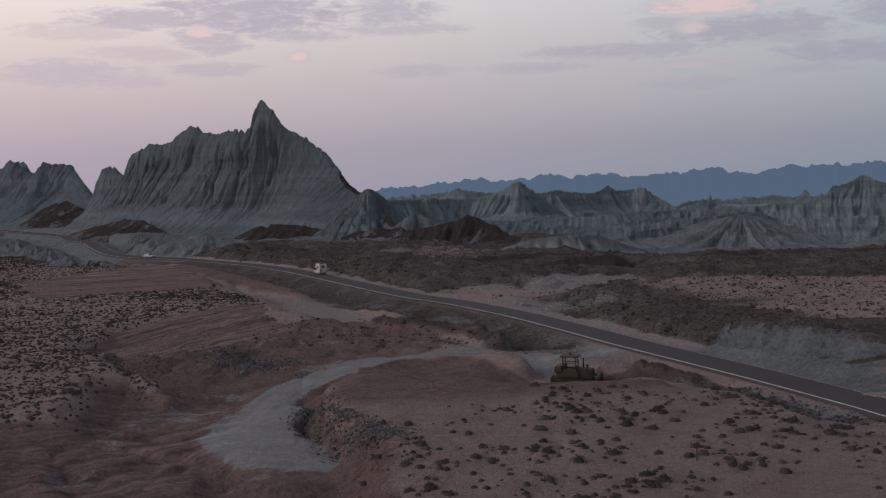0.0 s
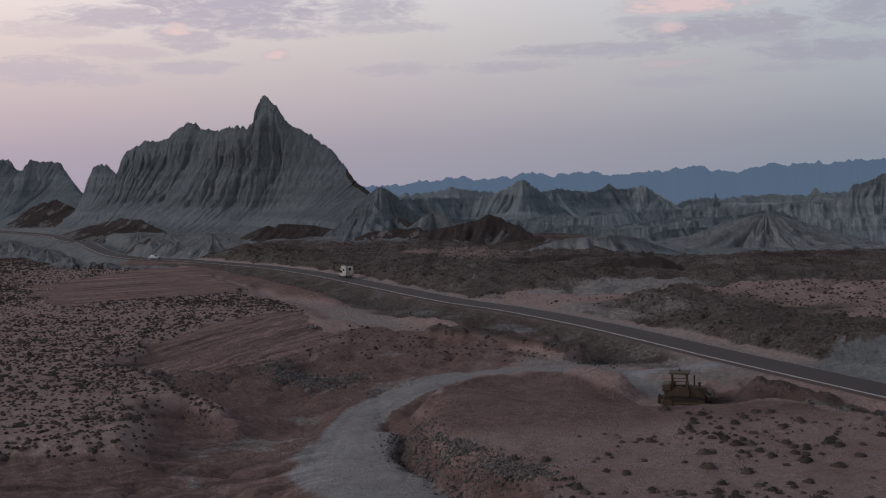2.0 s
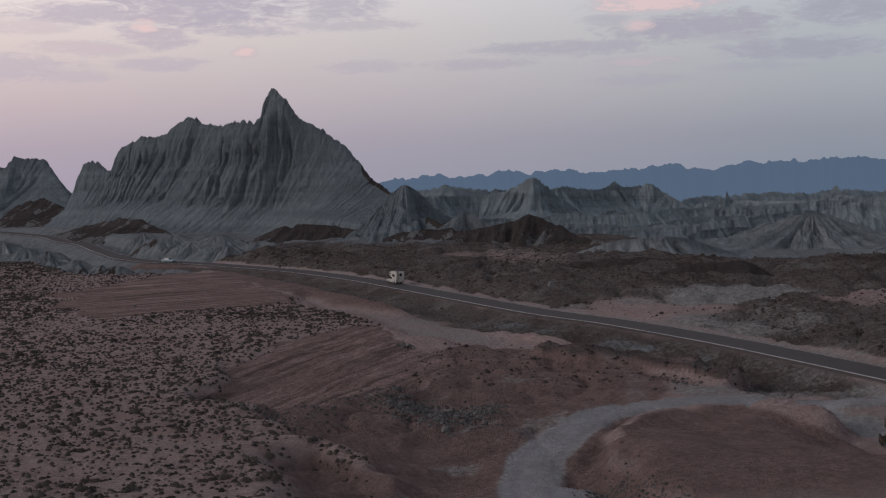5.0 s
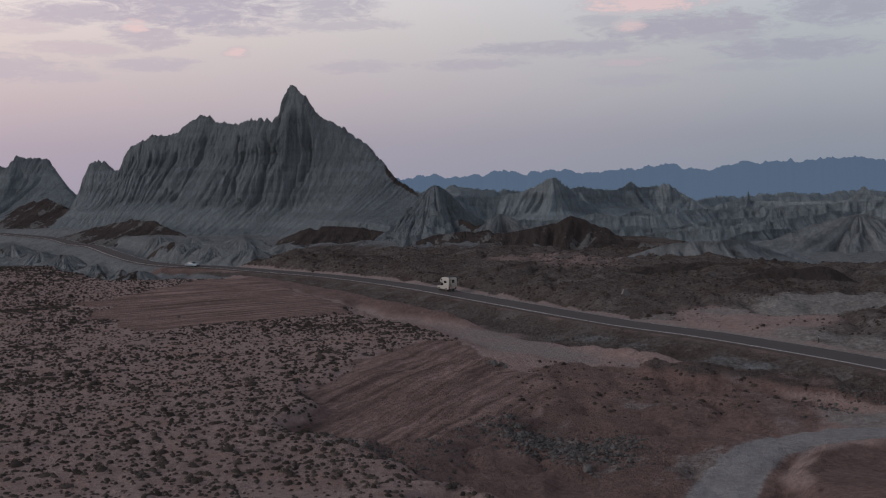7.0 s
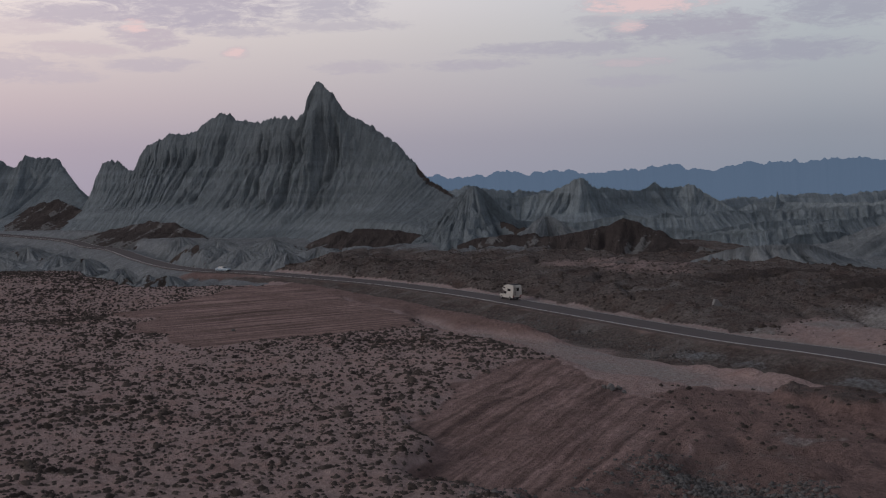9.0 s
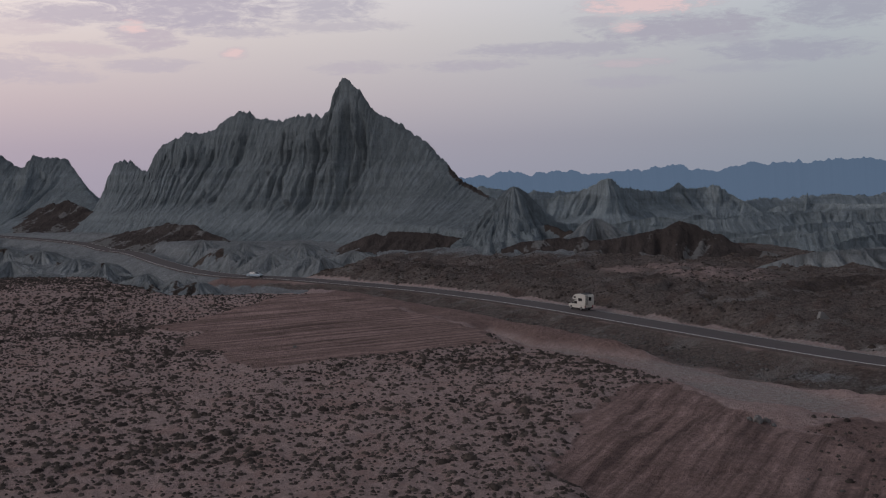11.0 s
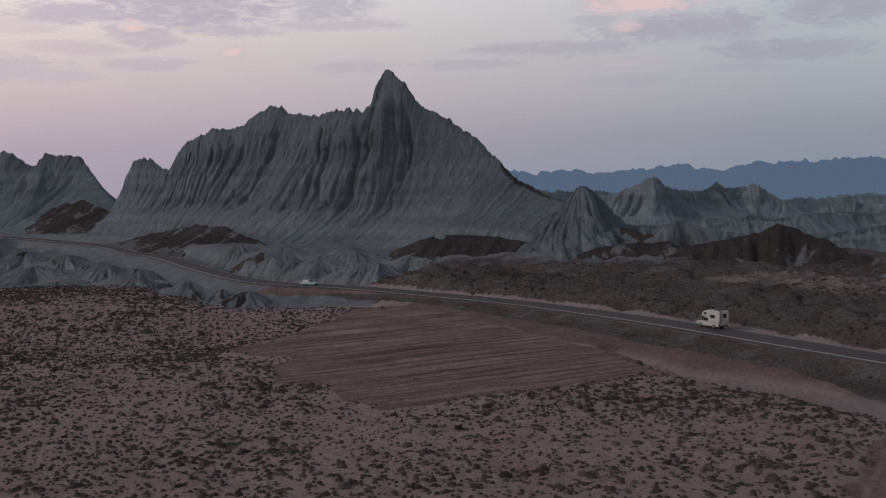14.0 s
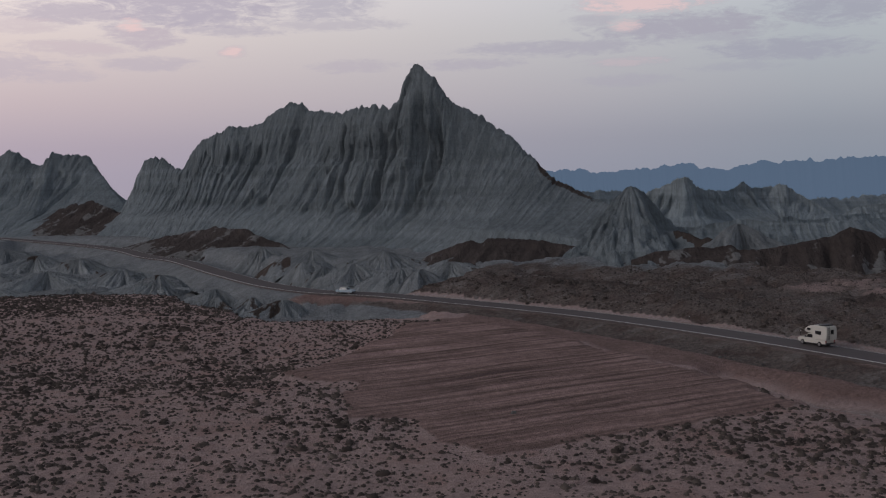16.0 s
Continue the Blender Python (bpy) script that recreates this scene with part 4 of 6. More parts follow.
mountain = fluted_face("mountain", MAIN, TOE, CLAY, 100, ((9.5, 4.4, 0.04), (4.2, 2.8, 0.08), (2.1, 1.6, 0.04), (1.1, 0.75, 0.1)), bench=29.5, crown=1.3, calm=[(-215, 0.6), (-195, 0.45), (-178, 0.9), (-90, 1.0), (-73, 1.0), (-66, 0.35), (-56, 0.3), (-40, 0.4)],
                       deep=[(-77.0, 4.5, 7.0), (-72.0, 5.5, 7.5), (-90, 4.5, 4.5), (-102, 4.5, 3.5), (-118, 5.0, 4.0)], cap=scar)
tagged(mountain, "tall grey-green fluted clay mountain with a sharp knob-shaped peak", "mountain")


def toe_of(crest, share, z, lift=0.0, n=14):
    """The toe of a cliff in front of a crest whose rows give its width in front."""
    sp, p = spline(crest, 2.0)
    d = smooth_rows(np.gradient(p[:, :2], axis=0), 12)
    d /= np.hypot(d[:, 0], d[:, 1])[:, None]
    k = np.linspace(0, len(p) - 1, n).astype(int)
    return [(sp[i] / sp[-1], p[i, 0] + d[i, 1] * share * p[i, 3], p[i, 1] - d[i, 0] * share * p[i, 3], min(z + lift * (p[i, 2] - z), p[i, 2] - 1.0)) for i in k]


SPUR = [(-44, 486, 16, 30, 30), (-38, 470, 14, 34, 30), (-33, 452, 12.5, 34, 30), (-29.5, 442, 11, 34, 30), (-26, 430, 10, 32, 32), (-20, 418, 9.5, 28, 28), (-13, 408, 7.5, 24, 24), (-5, 398, 4.5, 18, 18), (4, 388, 0, 12, 12)]
spur = eroded_hills("hill", (-80, 24, 376, 520), 0.64, [(SPUR, STEEP_CONE, True)], -2.5, CLAY, 107, rounds=7, k=0.008, seedlings=0.6, lean=0.2)
tagged(spur, "grey-green fluted clay cone on the mountain's lower shoulder", "hill")
LEFT = [(-420, 960, 20), (-370, 945, 36), (-336, 930, 44), (-316, 880, 38), (-303, 820, 42), (-297, 803, 42.5), (-288, 800, 38), (-280, 798, 34.5), (-273, 796, 40), (-262, 795, 39.2), (-253, 793, 38),
        (-245, 785, 30), (-238, 775, 22), (-228, 762, 12), (-215, 745, 2)]
left_crest = [(x, y, z, 46, 30) for x, y, z in LEFT]
tagged(fluted_face("mountain", left_crest, toe_of(left_crest, 1.0, 4.0), CLAY, 170, ((15.0, 5.0, 0.05), (6.5, 3.6, 0.1), (3.0, 1.8, 0.1)), gap=0.8, rows=(80, 20, 14), base=-4.0, out=30, crown=1.6), "grey fluted clay mountain with twin rounded tops", "mountain")


def dark_hill(rows, base, seed, label, cell=0.6, streaks=1.0):
    xs, ys = [r[0] for r in rows], [r[1] for r in rows]
    w = max(r[3] for r in rows) + 4
    ob = eroded_hills("hill", (min(xs) - w, max(xs) + w, min(ys) - w, max(ys) + w), cell, [(rows, CONE, True)], base - 0.6, DARKROCK, seed, rounds=8, k=0.012, seedlings=1.0, flutes=((7, 4.2), (2.8, 2.4)), ramp=0.3, rough=1.8, streaks=streaks)
    return tagged(ob, label, "hill")


dark_hill([(-38, 402, 0, 14, 14), (-28, 397, 4.5, 18, 18), (-15, 392, 6.5, 20, 20), (-3, 388, 8.0, 22, 22), (5, 386, 10.2, 24, 24), (9, 385, 11.4, 25, 25), (14, 382, 9.8, 24, 24), (21, 376, 6.0, 22, 20), (30, 368, 2.5, 16, 16), (38, 362, -1, 10, 10)], -1.0, 200, "dark brown rocky hill with pale clay streaks")
dark_hill([(15, 284, -0.5, 8, 8), (21, 281.5, 2.0, 12, 12), (27, 280, 3.5, 14, 14), (33, 279, 4.6, 15, 15), (38, 278, 5.0, 15, 15), (42, 277.5, 4.9, 14, 14), (45.5, 276.5, 2.5, 12, 12), (50, 275, -0.5, 8, 8)], 0.0, 210, "low dark brown hump beyond the road", streaks=0.12)
dark_hill([(-84, 452, 1, 10, 12), (-76, 446, 5, 14, 16), (-67, 440, 8.2, 18, 18), (-58, 436, 8.0, 18, 18), (-48, 430, 7.0, 16, 16), (-40, 424, 5.0, 14, 14), (-34, 418, 1, 10, 10)], -0.5, 220, "low dark rocky mound at the foot of the mountain", streaks=0.45)
dark_hill([(-42, 410, 0, 10, 10), (-35, 404, 4.5, 14, 14), (-26, 401, 6.6, 16, 16), (-18, 399, 7.4, 16, 16), (-9, 394, 6.0, 14, 14), (0, 388, 2, 10, 10)], -0.5, 230, "low dark rocky mound with pale clay patches")
dark_hill([(-185, 585, 1, 14, 14), (-172, 570, 4, 18, 18), (-158, 556, 6.5, 22, 22), (-147, 543, 8.0, 24, 24), (-136, 530, 7.0, 22, 22), (-124, 515, 3, 16, 16), (-116, 505, -1, 10, 10)], -1.0, 240, "dark brown rocky mound at the foot of the mountain", 1.0, 0.75)
dark_hill([(-290, 800, 0, 20, 20), (-262, 760, 9, 30, 30), (-238, 730, 14.5, 34, 34), (-218, 705, 9, 30, 28), (-207, 690, 5, 24, 22), (-196, 675, 2, 20, 20)], -2.0, 250, "dark reddish-brown rocky slope between two clay mountains", 1.0, 0.85)


BADLANDS = []
BADLANDS.append(([(-80, 640, 8, 46, 30), (-40, 655, 10.5, 46, 30), (-10, 668, 11.5, 46, 30), (14, 676, 10.6, 46, 30), (30, 668, 13, 48, 30), (38, 655, 17.5, 50, 30), (44, 648, 20.0, 52, 30), (50, 655, 16.5, 50, 30), (58, 664, 10, 46, 30), (70, 672, 2, 40, 30), (82, 680, -7, 30, 20)], STEEP_CONE, True))
BADLANDS.append(([(30, 742, 6, 46, 30), (52, 748, 10.5, 46, 30), (73, 755, 12.8, 48, 30), (89, 765, 11.3, 48, 30), (100.6, 775, 10.5, 48, 30), (107, 781, 11.5, 50, 30), (112.5, 783, 15.2, 52, 30), (119, 787, 11.6, 50, 30), (130, 790, 11.2, 50, 30), (136.5, 787, 13.6, 50, 30), (143, 785, 9, 46, 30), (152, 780, 3, 42, 30), (160, 775, -3, 36, 24), (170, 772, -8, 28, 20)], STEEP_CONE, True))
BADLANDS.append(([(135, 720, -6, 50, 30), (150, 716, 1.5, 56, 30), (160, 714, 3.6, 60, 30), (164.5, 714, 4, 60, 30), (166.2, 714, 8.8, 60, 30), (168, 714, 4, 60, 30), (176, 700, 3, 60, 30), (186, 660, 3.6, 56, 30), (192, 640, 4.5, 54, 30), (195, 632, 8, 52, 30), (198, 628, 12, 52, 30), (202, 622, 7, 52, 30), (215, 605, 6, 52, 30), (240, 590, 9, 52, 30), (290, 570, 8, 50, 30)], STEEP_CONE, True))
BADLANDS.append(([(128, 500, -3, 40, 30), (140, 494, 5, 46, 32), (150, 490, 8, 50, 34), (160, 488, 11.5, 52, 36), (167, 488, 16, 54, 36), (174, 487, 18.2, 56, 36), (178, 487, 20.6, 56, 36), (183, 484, 17.8, 56, 36), (192, 480, 16, 56, 36), (215, 472, 18.5, 58, 36), (250, 455, 17, 58, 36), (300, 440, 12, 58, 36)], STEEP_CONE, True))
BADLANDS.append(([(30, 470, -3, 30, 20), (55, 474, 0.5, 36, 24), (75, 470, 2.0, 38, 26), (95, 468, 4.2, 40, 26), (112, 474, 5.5, 42, 28), (128, 482, 6.5, 44, 28), (140, 490, 4, 40, 28), (150, 500, -2, 30, 20)], STEEP_CONE, True))
BADLANDS.append(([(20, 560, -3, 40, 20), (50, 566, 2.0, 46, 24), (80, 560, 3.5, 50, 26), (110, 572, 4.5, 50, 28), (140, 566, 5.5, 50, 28), (170, 560, 7.0, 50, 28), (200, 548, 9, 50, 28), (240, 530, 12, 48, 28)], STEEP_CONE, True))
BADLANDS.append(([(-30, 560, 2, 40, 20), (-10, 552, 4.5, 46, 24), (15, 556, 3.0, 46, 24), (38, 548, 2.0, 40, 24), (58, 540, -2, 30, 20)], STEEP_CONE, True))
BADLANDS.append(([(60, 436, -2, 24, 18), (76, 440, 1.6, 30, 20), (90, 446, 2.6, 32, 22), (101, 452, 1.0, 28, 20), (110, 456, -2, 20, 14)], STEEP_CONE, True))
BADLANDS.append(([(126, 452, -1, 30, 20), (140, 448, 4.0, 36, 24), (155, 444, 5.0, 40, 26), (172, 438, 5.5, 42, 26), (200, 430, 4, 40, 26), (235, 420, 3, 36, 24)], STEEP_CONE, True))
BADLANDS.append(([(60, 512, -2, 30, 20), (84, 516, 2.0, 36, 22), (104, 520, 3.0, 38, 24), (126, 528, 2.0, 36, 22), (146, 534, -2, 26, 18)], STEEP_CONE, True))
BADLANDS.append(([(70, 620, -5, 40, 24), (96, 626, 1.0, 44, 26), (120, 634, 2.4, 46, 26), (146, 640, 1.2, 44, 26), (168, 650, -4, 34, 20)], STEEP_CONE, True))
PALE_HILLS = []
PALE_HILLS.append(([(10, 352, -1, 14, 12), (20, 350, 3.0, 22, 16), (28, 348, 5.2, 26, 18), (38, 347, 6.0, 28, 18), (47, 350, 5.4, 26, 18), (56, 355, 2.6, 22, 16), (66, 362, -1, 14, 12)], STEEP_CONE, True))
PALE_HILLS.append(([(40, 385, -2, 20, 16), (52, 388, 0.8, 24, 18), (64, 384, 1.2, 26, 18), (74, 392, -1.5, 20, 14)], STEEP_CONE, True))
PALE_HILLS.append(([(120, 360, -2, 26, 16), (135, 366, 1.0, 30, 18), (150, 362, 1.8, 32, 20), (170, 356, 1.2, 32, 20), (200, 350, -1, 26, 16)], STEEP_CONE, True))



def low_ridges(crests, n, box, heights, seed, width):
    """Small knife-edged ridges strewn over a stretch of badland."""
    rng = np.random.default_rng(seed)
    for _ in range(n):
        x, y, z = rng.uniform(box[0], box[1]), rng.uniform(box[2], box[3]), rng.uniform(*heights)
        turn, half = rng.uniform(-0.7, 0.7), rng.uniform(0.7, 1.5) * width
        w = width * rng.uniform(0.7, 1.2)
        rows = [(x + f * half * math.cos(turn), y + f * half * math.sin(turn) + 3 * math.sin(2 * f + x), z - drop * (z + 7) - rng.uniform(0, 0.8), w * (1.2 - 0.4 * abs(f)), w * (1.1 - 0.4 * abs(f))) for f, drop in ((-1, 0.7), (-0.55, 0.3), (-0.2, 0.12), (0, 0), (0.3, 0.15), (0.6, 0.25), (1, 0.75))]
        crests.append((rows, STEEP_CONE, True))


low_ridges(BADLANDS, 30, (0, 215, 430, 640), (-3.0, 3.5), 77, 24)
low_ridges(PALE_HILLS, 9, (70, 200, 335, 400), (-1.5, 0.8), 78, 16)


def ridge(rows, mat, seed, label, group, base, lift, k=1.0, gap=0.6, share=0.3):
    """One knife-edged, fluted ridge from rows of crest (x, y, z, width in front, width behind)."""
    if len(rows[0]) == 3:
        rows = [(x, y, z, 46, 30) for x, y, z in rows]
    wide = max(r[3] for r in rows)
    face = fluted_face("hill", rows, toe_of(rows, share, base + 3.0, lift, 26), mat, seed, ((10.0 * k, 6.0 * k, -0.2), (5.0 * k, 3.8 * k, -0.15), (2.4 * k, 1.9 * k, -0.1)), gap=gap, rows=(56, 26, 8), base=base, out=0.6 * wide, crown=1.5 * k, back=0.6 * wide, rills=2.2 * min(1, 1.4 * k))
    return tagged(face, label, "hill", group)


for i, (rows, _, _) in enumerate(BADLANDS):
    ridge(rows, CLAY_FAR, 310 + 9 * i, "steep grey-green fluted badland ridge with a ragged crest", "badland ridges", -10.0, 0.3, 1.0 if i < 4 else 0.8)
for i, (rows, _, _) in enumerate(PALE_HILLS):
    ridge(rows, CLAY_PALE, 700 + 9 * i, "pale grey fluted clay ridge on the valley's edge", "pale clay ridges", -4.0, 0.3, 0.7, 0.5, 0.35)


def far_ridge(rows, base, seed, label):
    xs, ys = [r[0] for r in rows], [r[1] for r in rows]
    w = max(r[3] for r in rows)
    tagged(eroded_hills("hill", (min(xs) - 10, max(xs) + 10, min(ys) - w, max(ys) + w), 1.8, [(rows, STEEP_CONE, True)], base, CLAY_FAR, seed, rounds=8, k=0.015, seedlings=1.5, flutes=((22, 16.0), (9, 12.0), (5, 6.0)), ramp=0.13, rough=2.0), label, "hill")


far_ridge([(-80, 1040, 4, 60, 40), (-10, 1026, 9, 60, 40), (8, 1021, 10.5, 60, 40), (15, 1019, 15, 60, 40), (23, 1019, 10.5, 60, 40), (60, 1030, 8, 60, 40), (120, 1060, 4, 60, 40)], -20.0, 320, "distant grey badland ridge with one small cone")
far_ridge([(150, 830, -6, 60, 40), (180, 880, -2, 70, 40), (207, 911, 1.4, 76, 40), (228, 918, 0, 76, 40), (261, 926, 2.6, 76, 40), (290, 930, 0.5, 76, 40), (330, 940, 2, 76, 40), (380, 950, -2, 70, 40)], -22.0, 340, "distant low grey badland ridge")


HILLOCKS = [(-186, 503, 1.5, 0.9), (-150, 440, 1.0, 0.9), (-164, 462, 1.2, 1.0), (-224, 552, 2.0, 1.1), (-131, 406, 0.3, 0.8), (-186, 468, 0.5, 1.0), (-204, 520, 1.5, 1.1),
            (-168, 428, -0.6, 0.9), (-145, 410, -0.8, 0.8), (-208, 484, -0.4, 1.1), (-192, 440, -1.0, 1.0), (-114, 386, -0.6, 0.7)]
HILLOCKS_2 = [(-100, 430, 3.2, 0.8), (-88, 416, 3.0, 0.7), (-76, 420, 3.8, 0.8), (-112, 468, 4.2, 1.0), (-128, 488, 4.4, 0.9), (-112, 446, 3.2, 0.8), (-92, 446, 5.0, 1.0), (-60, 412, 3.4, 0.7), (-44, 398, 3.0, 0.6)]


def off_road(x, y):
    rd = line_dist(x, y, ROAD_LINE)[0]
    return 6.0 * step(-rd, -17, -5)


def clay_mound(x, y, z, reach, base, seed, label, mat=CLAY_PALE, stretch=1.5, turn=0.0, group="clay hillocks", clear=off_road, brown=0.9, carve=0.85):
    """A cone of soft clay with rills running down from its top all round."""
    n, m = int(min(420, 60 + 9 * reach)), int(24 + 0.8 * reach)
    th = (np.pi / 2 + np.linspace(0, 2 * np.pi, n, endpoint=False))[:, None]
    r = np.linspace(0.0, 1.0, m)[None, :] ** 1.15
    edge = 1 + 0.7 * fbm(3.0 + 1.6 * np.cos(th), 3.0 + 1.6 * np.sin(th), seed, 4)
    ridge_of = 1 + 0.28 * np.cos(2 * (th - turn)) + 0.16 * np.cos(3 * th + seed)
    rr = r * reach * edge * ridge_of
    lx, ly = rr * np.cos(th) * stretch ** 0.5, rr * np.sin(th) / stretch ** 0.5
    px_, py_ = x + lx * math.cos(turn) - ly * math.sin(turn), y + lx * math.sin(turn) + ly * math.cos(turn)
    tall = z - base
    hgt = tall * np.interp(r, [0, 0.04, 0.10, 0.25, 0.55, 0.8, 1.0], [1, 0.985, 0.92, 0.72, 0.34, 0.12, 0.0])
    rounds = 2 * np.pi * reach * 0.5
    bend = 0.22 * fbm(2.2 * np.cos(th) + 9, 2.2 * np.sin(th) + r * 1.5, seed + 3, 3)
    cut = np.zeros(hgt.shape)
    for k, (space, depth) in enumerate(((0.30 * reach, 0.30), (0.15 * reach, 0.17), (max(0.9, 0.07 * reach), 0.08))):
        cells = max(5, int(rounds / space))
        cut = cut + depth * furrows((th / (2 * np.pi) + bend) * cells + 30, seed + 10 + k, 1.3) * step(r, 0.02 + 0.03 * k, 0.4) * (1 - 0.6 * step(r, 0.7, 1.0))
    pz = base + hgt - cut * tall * carve * (0.35 + 0.65 * hgt / tall) + 0.06 * tall * fbm(px_ / 2.5, py_ / 2.5, seed + 20, 3) * step(r, 0, 0.2)
    if clear is not None:
        pz = pz - clear(px_, py_)
    cap = brown * step(fbm(px_ / 9, py_ / 9, seed + 30, 5, 0.7), 0.1, 0.6)
    flow = th / (2 * np.pi) * rounds + 0 * r
    ob = grid_mesh("hill", np.stack([px_, py_, pz], -1).transpose(1, 0, 2), mat, [("cap", cap.T), ("wash", np.zeros(cap.T.shape)), ("flow_u", flow.T), ("flow_v", (z - pz).T)], wrap=True)
    return tagged(ob, label, "hill", group)


clay_mound(-27.8, 438, 20.6, 32, -2.5, 905, "tall fluted clay cone on the mountain's lower shoulder", CLAY, 1.15, 0.6, "fluted clay cones", None, 0.2, 0.55)
clay_mound(-9.5, 407, 11.8, 21, -2.0, 912, "pale fluted clay cone among dark rocky mounds", CLAY_PALE, 1.3, 0.2, "fluted clay cones", None, 0.3, 0.6)
clay_mound(111, 428, 7.6, 42, -7.0, 921, "pale fan-shaped fluted clay hill on the valley's edge", CLAY_PALE, 1.6, 0.1, "fluted clay cones", None, 0.1, 0.6)
for i, (x, y, z, k) in enumerate(HILLOCKS):
    clay_mound(x, y, z, 19 * k, -5.6, 600 + 7 * i, "fluted bluish-grey clay hillock along the road", turn=0.5 * math.sin(3.1 * i))
for i, (x, y, z, k) in enumerate(HILLOCKS_2):
    clay_mound(x, y, z, 18 * k, -1.8, 660 + 7 * i, "fluted bluish-grey clay hillock below the mountain", turn=0.5 * math.sin(3.1 * i))
mound_rng = np.random.default_rng(79)
for i in range(64):
    lower = i < 38
    x, y = (mound_rng.uniform(-235, -112), mound_rng.uniform(388, 540)) if lower else (mound_rng.uniform(-128, -35), mound_rng.uniform(400, 480))
    k = mound_rng.uniform(6, 14)
    clay_mound(x, y, (-3.4 if lower else 0.3) + 0.24 * k, k, -5.6 if lower else -1.8, 800 + 7 * i, "low fluted clay hillock beside the road", turn=mound_rng.uniform(-0.8, 0.8))


# ---- the far blue range ----
def far_range():
    az_r = np.radians(np.arange(-40, 60.01, 0.05))
    deg = np.degrees(az_r)
    top = np.interp(deg, [-40, -14, -2.5, -1.2, 2.0, 3.0, 5.5, 8.5, 10, 12.2, 13.8, 15.2, 17, 21, 25, 30, 60], [-30, -50, -22, -14, 6, -8, 12, 10, -5, 16, 22, 8, 24, 26, 20, 16, 0])
    crag = 34.0 * (0.28 - np.abs(fbm(deg / 1.3, 0 * deg, 501, 6, 0.62))) + 9.0 * (0.3 - np.abs(fbm(deg / 0.4, 0 * deg, 507, 3))) + 6.0 * fbm(deg / 2.6, 0 * deg, 511, 3)
    rows = []
    for back, frac in ((0, 0.0), (300, 0.35), (520, 0.7), (640, 1.0), (760, 0.5)):
        r = 3400 + back
        z = -160 + (top + crag + 160) * frac
        rows.append(np.column_stack([r * np.sin(az_r), r * np.cos(az_r), z]))
    # near-black rock; the blue of the distance haze is painted on as emission
    m, nt, b = material("haze_glow_rock", 1.0, 0, 0)
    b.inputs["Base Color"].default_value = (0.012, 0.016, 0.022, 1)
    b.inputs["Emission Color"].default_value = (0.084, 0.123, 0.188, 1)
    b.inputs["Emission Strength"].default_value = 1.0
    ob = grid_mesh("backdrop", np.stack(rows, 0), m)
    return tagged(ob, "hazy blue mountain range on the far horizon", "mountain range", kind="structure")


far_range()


# ---- loose stones and shrubs ----
def scatter_points(n, box, seed):
    rng = np.random.default_rng(seed)
    return rng.uniform(box[0], box[1], n), rng.uniform(box[2], box[3], n), rng


def joined(name, verts, faces, mat, tint=None):
    """One mesh from stacked vertices (n, 3) and triangles (m, 3)."""
    me = bpy.data.meshes.new(name)
    me.vertices.add(len(verts))
    me.vertices.foreach_set("co", verts.reshape(-1).astype(np.float32))
    me.loops.add(faces.size)
    me.loops.foreach_set("vertex_index", faces.reshape(-1).astype(np.int32))
    me.polygons.add(len(faces))
    me.polygons.foreach_set("loop_start", np.arange(0, faces.size, 3, dtype=np.int32))
    me.update(calc_edges=True)
    if tint is not None:
        me.attributes.new("tint", "FLOAT", "POINT").data.foreach_set("value", tint.astype(np.float32))
    me.materials.append(mat)
    return me


def shrub_shape(rng, leaves):
    """A low ragged dome of twigs and small leaves, about 1 m across, on the origin."""
    v, f = [], []
    rings, segs = (3, 7) if leaves > 20 else (2, 5)
    lump = rng.uniform(0.65, 1.15, segs)
    for i in range(rings):
        el_a = i / rings * math.pi / 2
        for j in range(segs):
            r = 0.40 * math.cos(el_a) * lump[j] * rng.uniform(0.85, 1.12)
            a = 2 * math.pi * j / segs + rng.uniform(-0.2, 0.2)
            v.append((r * math.cos(a), r * math.sin(a), 0.42 * math.sin(el_a) * rng.uniform(0.75, 1.15) - 0.05))
    v.append((rng.uniform(-0.06, 0.06), rng.uniform(-0.06, 0.06), 0.4))
    for i in range(rings - 1):
        for j in range(segs):
            a, b = i * segs + j, i * segs + (j + 1) % segs
            f += [(a, b, b + segs), (a, b + segs, a + segs)]
    top = rings * segs
    f += [((rings - 1) * segs + j, (rings - 1) * segs + (j + 1) % segs, top) for j in range(segs)]
    for _ in range(leaves):
        a, e = rng.uniform(0, 2 * math.pi), rng.uniform(0.0, 1.35)
        d = np.array([math.cos(a) * math.cos(e), math.sin(a) * math.cos(e), math.sin(e) * 0.95])
        c = d * rng.uniform(0.30, 0.47)
        w = np.cross(d, rng.normal(size=3))
        w /= np.linalg.norm(w) + 1e-9
        tip = c + d * rng.uniform(0.03, 0.10) + w * rng.uniform(-0.05, 0.05)
        k = len(v)
        v += [tuple(c - w * 0.05 - d * 0.05), tuple(c + w * 0.05 - d * 0.05), tuple(tip)]
        f.append((k, k + 1, k + 2))
    return np.array(v), np.array(f)


def shrub_material():
    m, nt, b = material("shrub_twigs", 0.95, 0, 0.1)
    n = nt.nodes.new("ShaderNodeNewGeometry")
    col = mixc(nt, n.outputs["Random Per Island"], (0.040, 0.033, 0.030), (0.080, 0.065, 0.057))
    col = mixc(nt, attr(nt, "tint"), col, (0.130, 0.106, 0.092))
    link(nt, col, b.inputs["Base Color"])
    return m


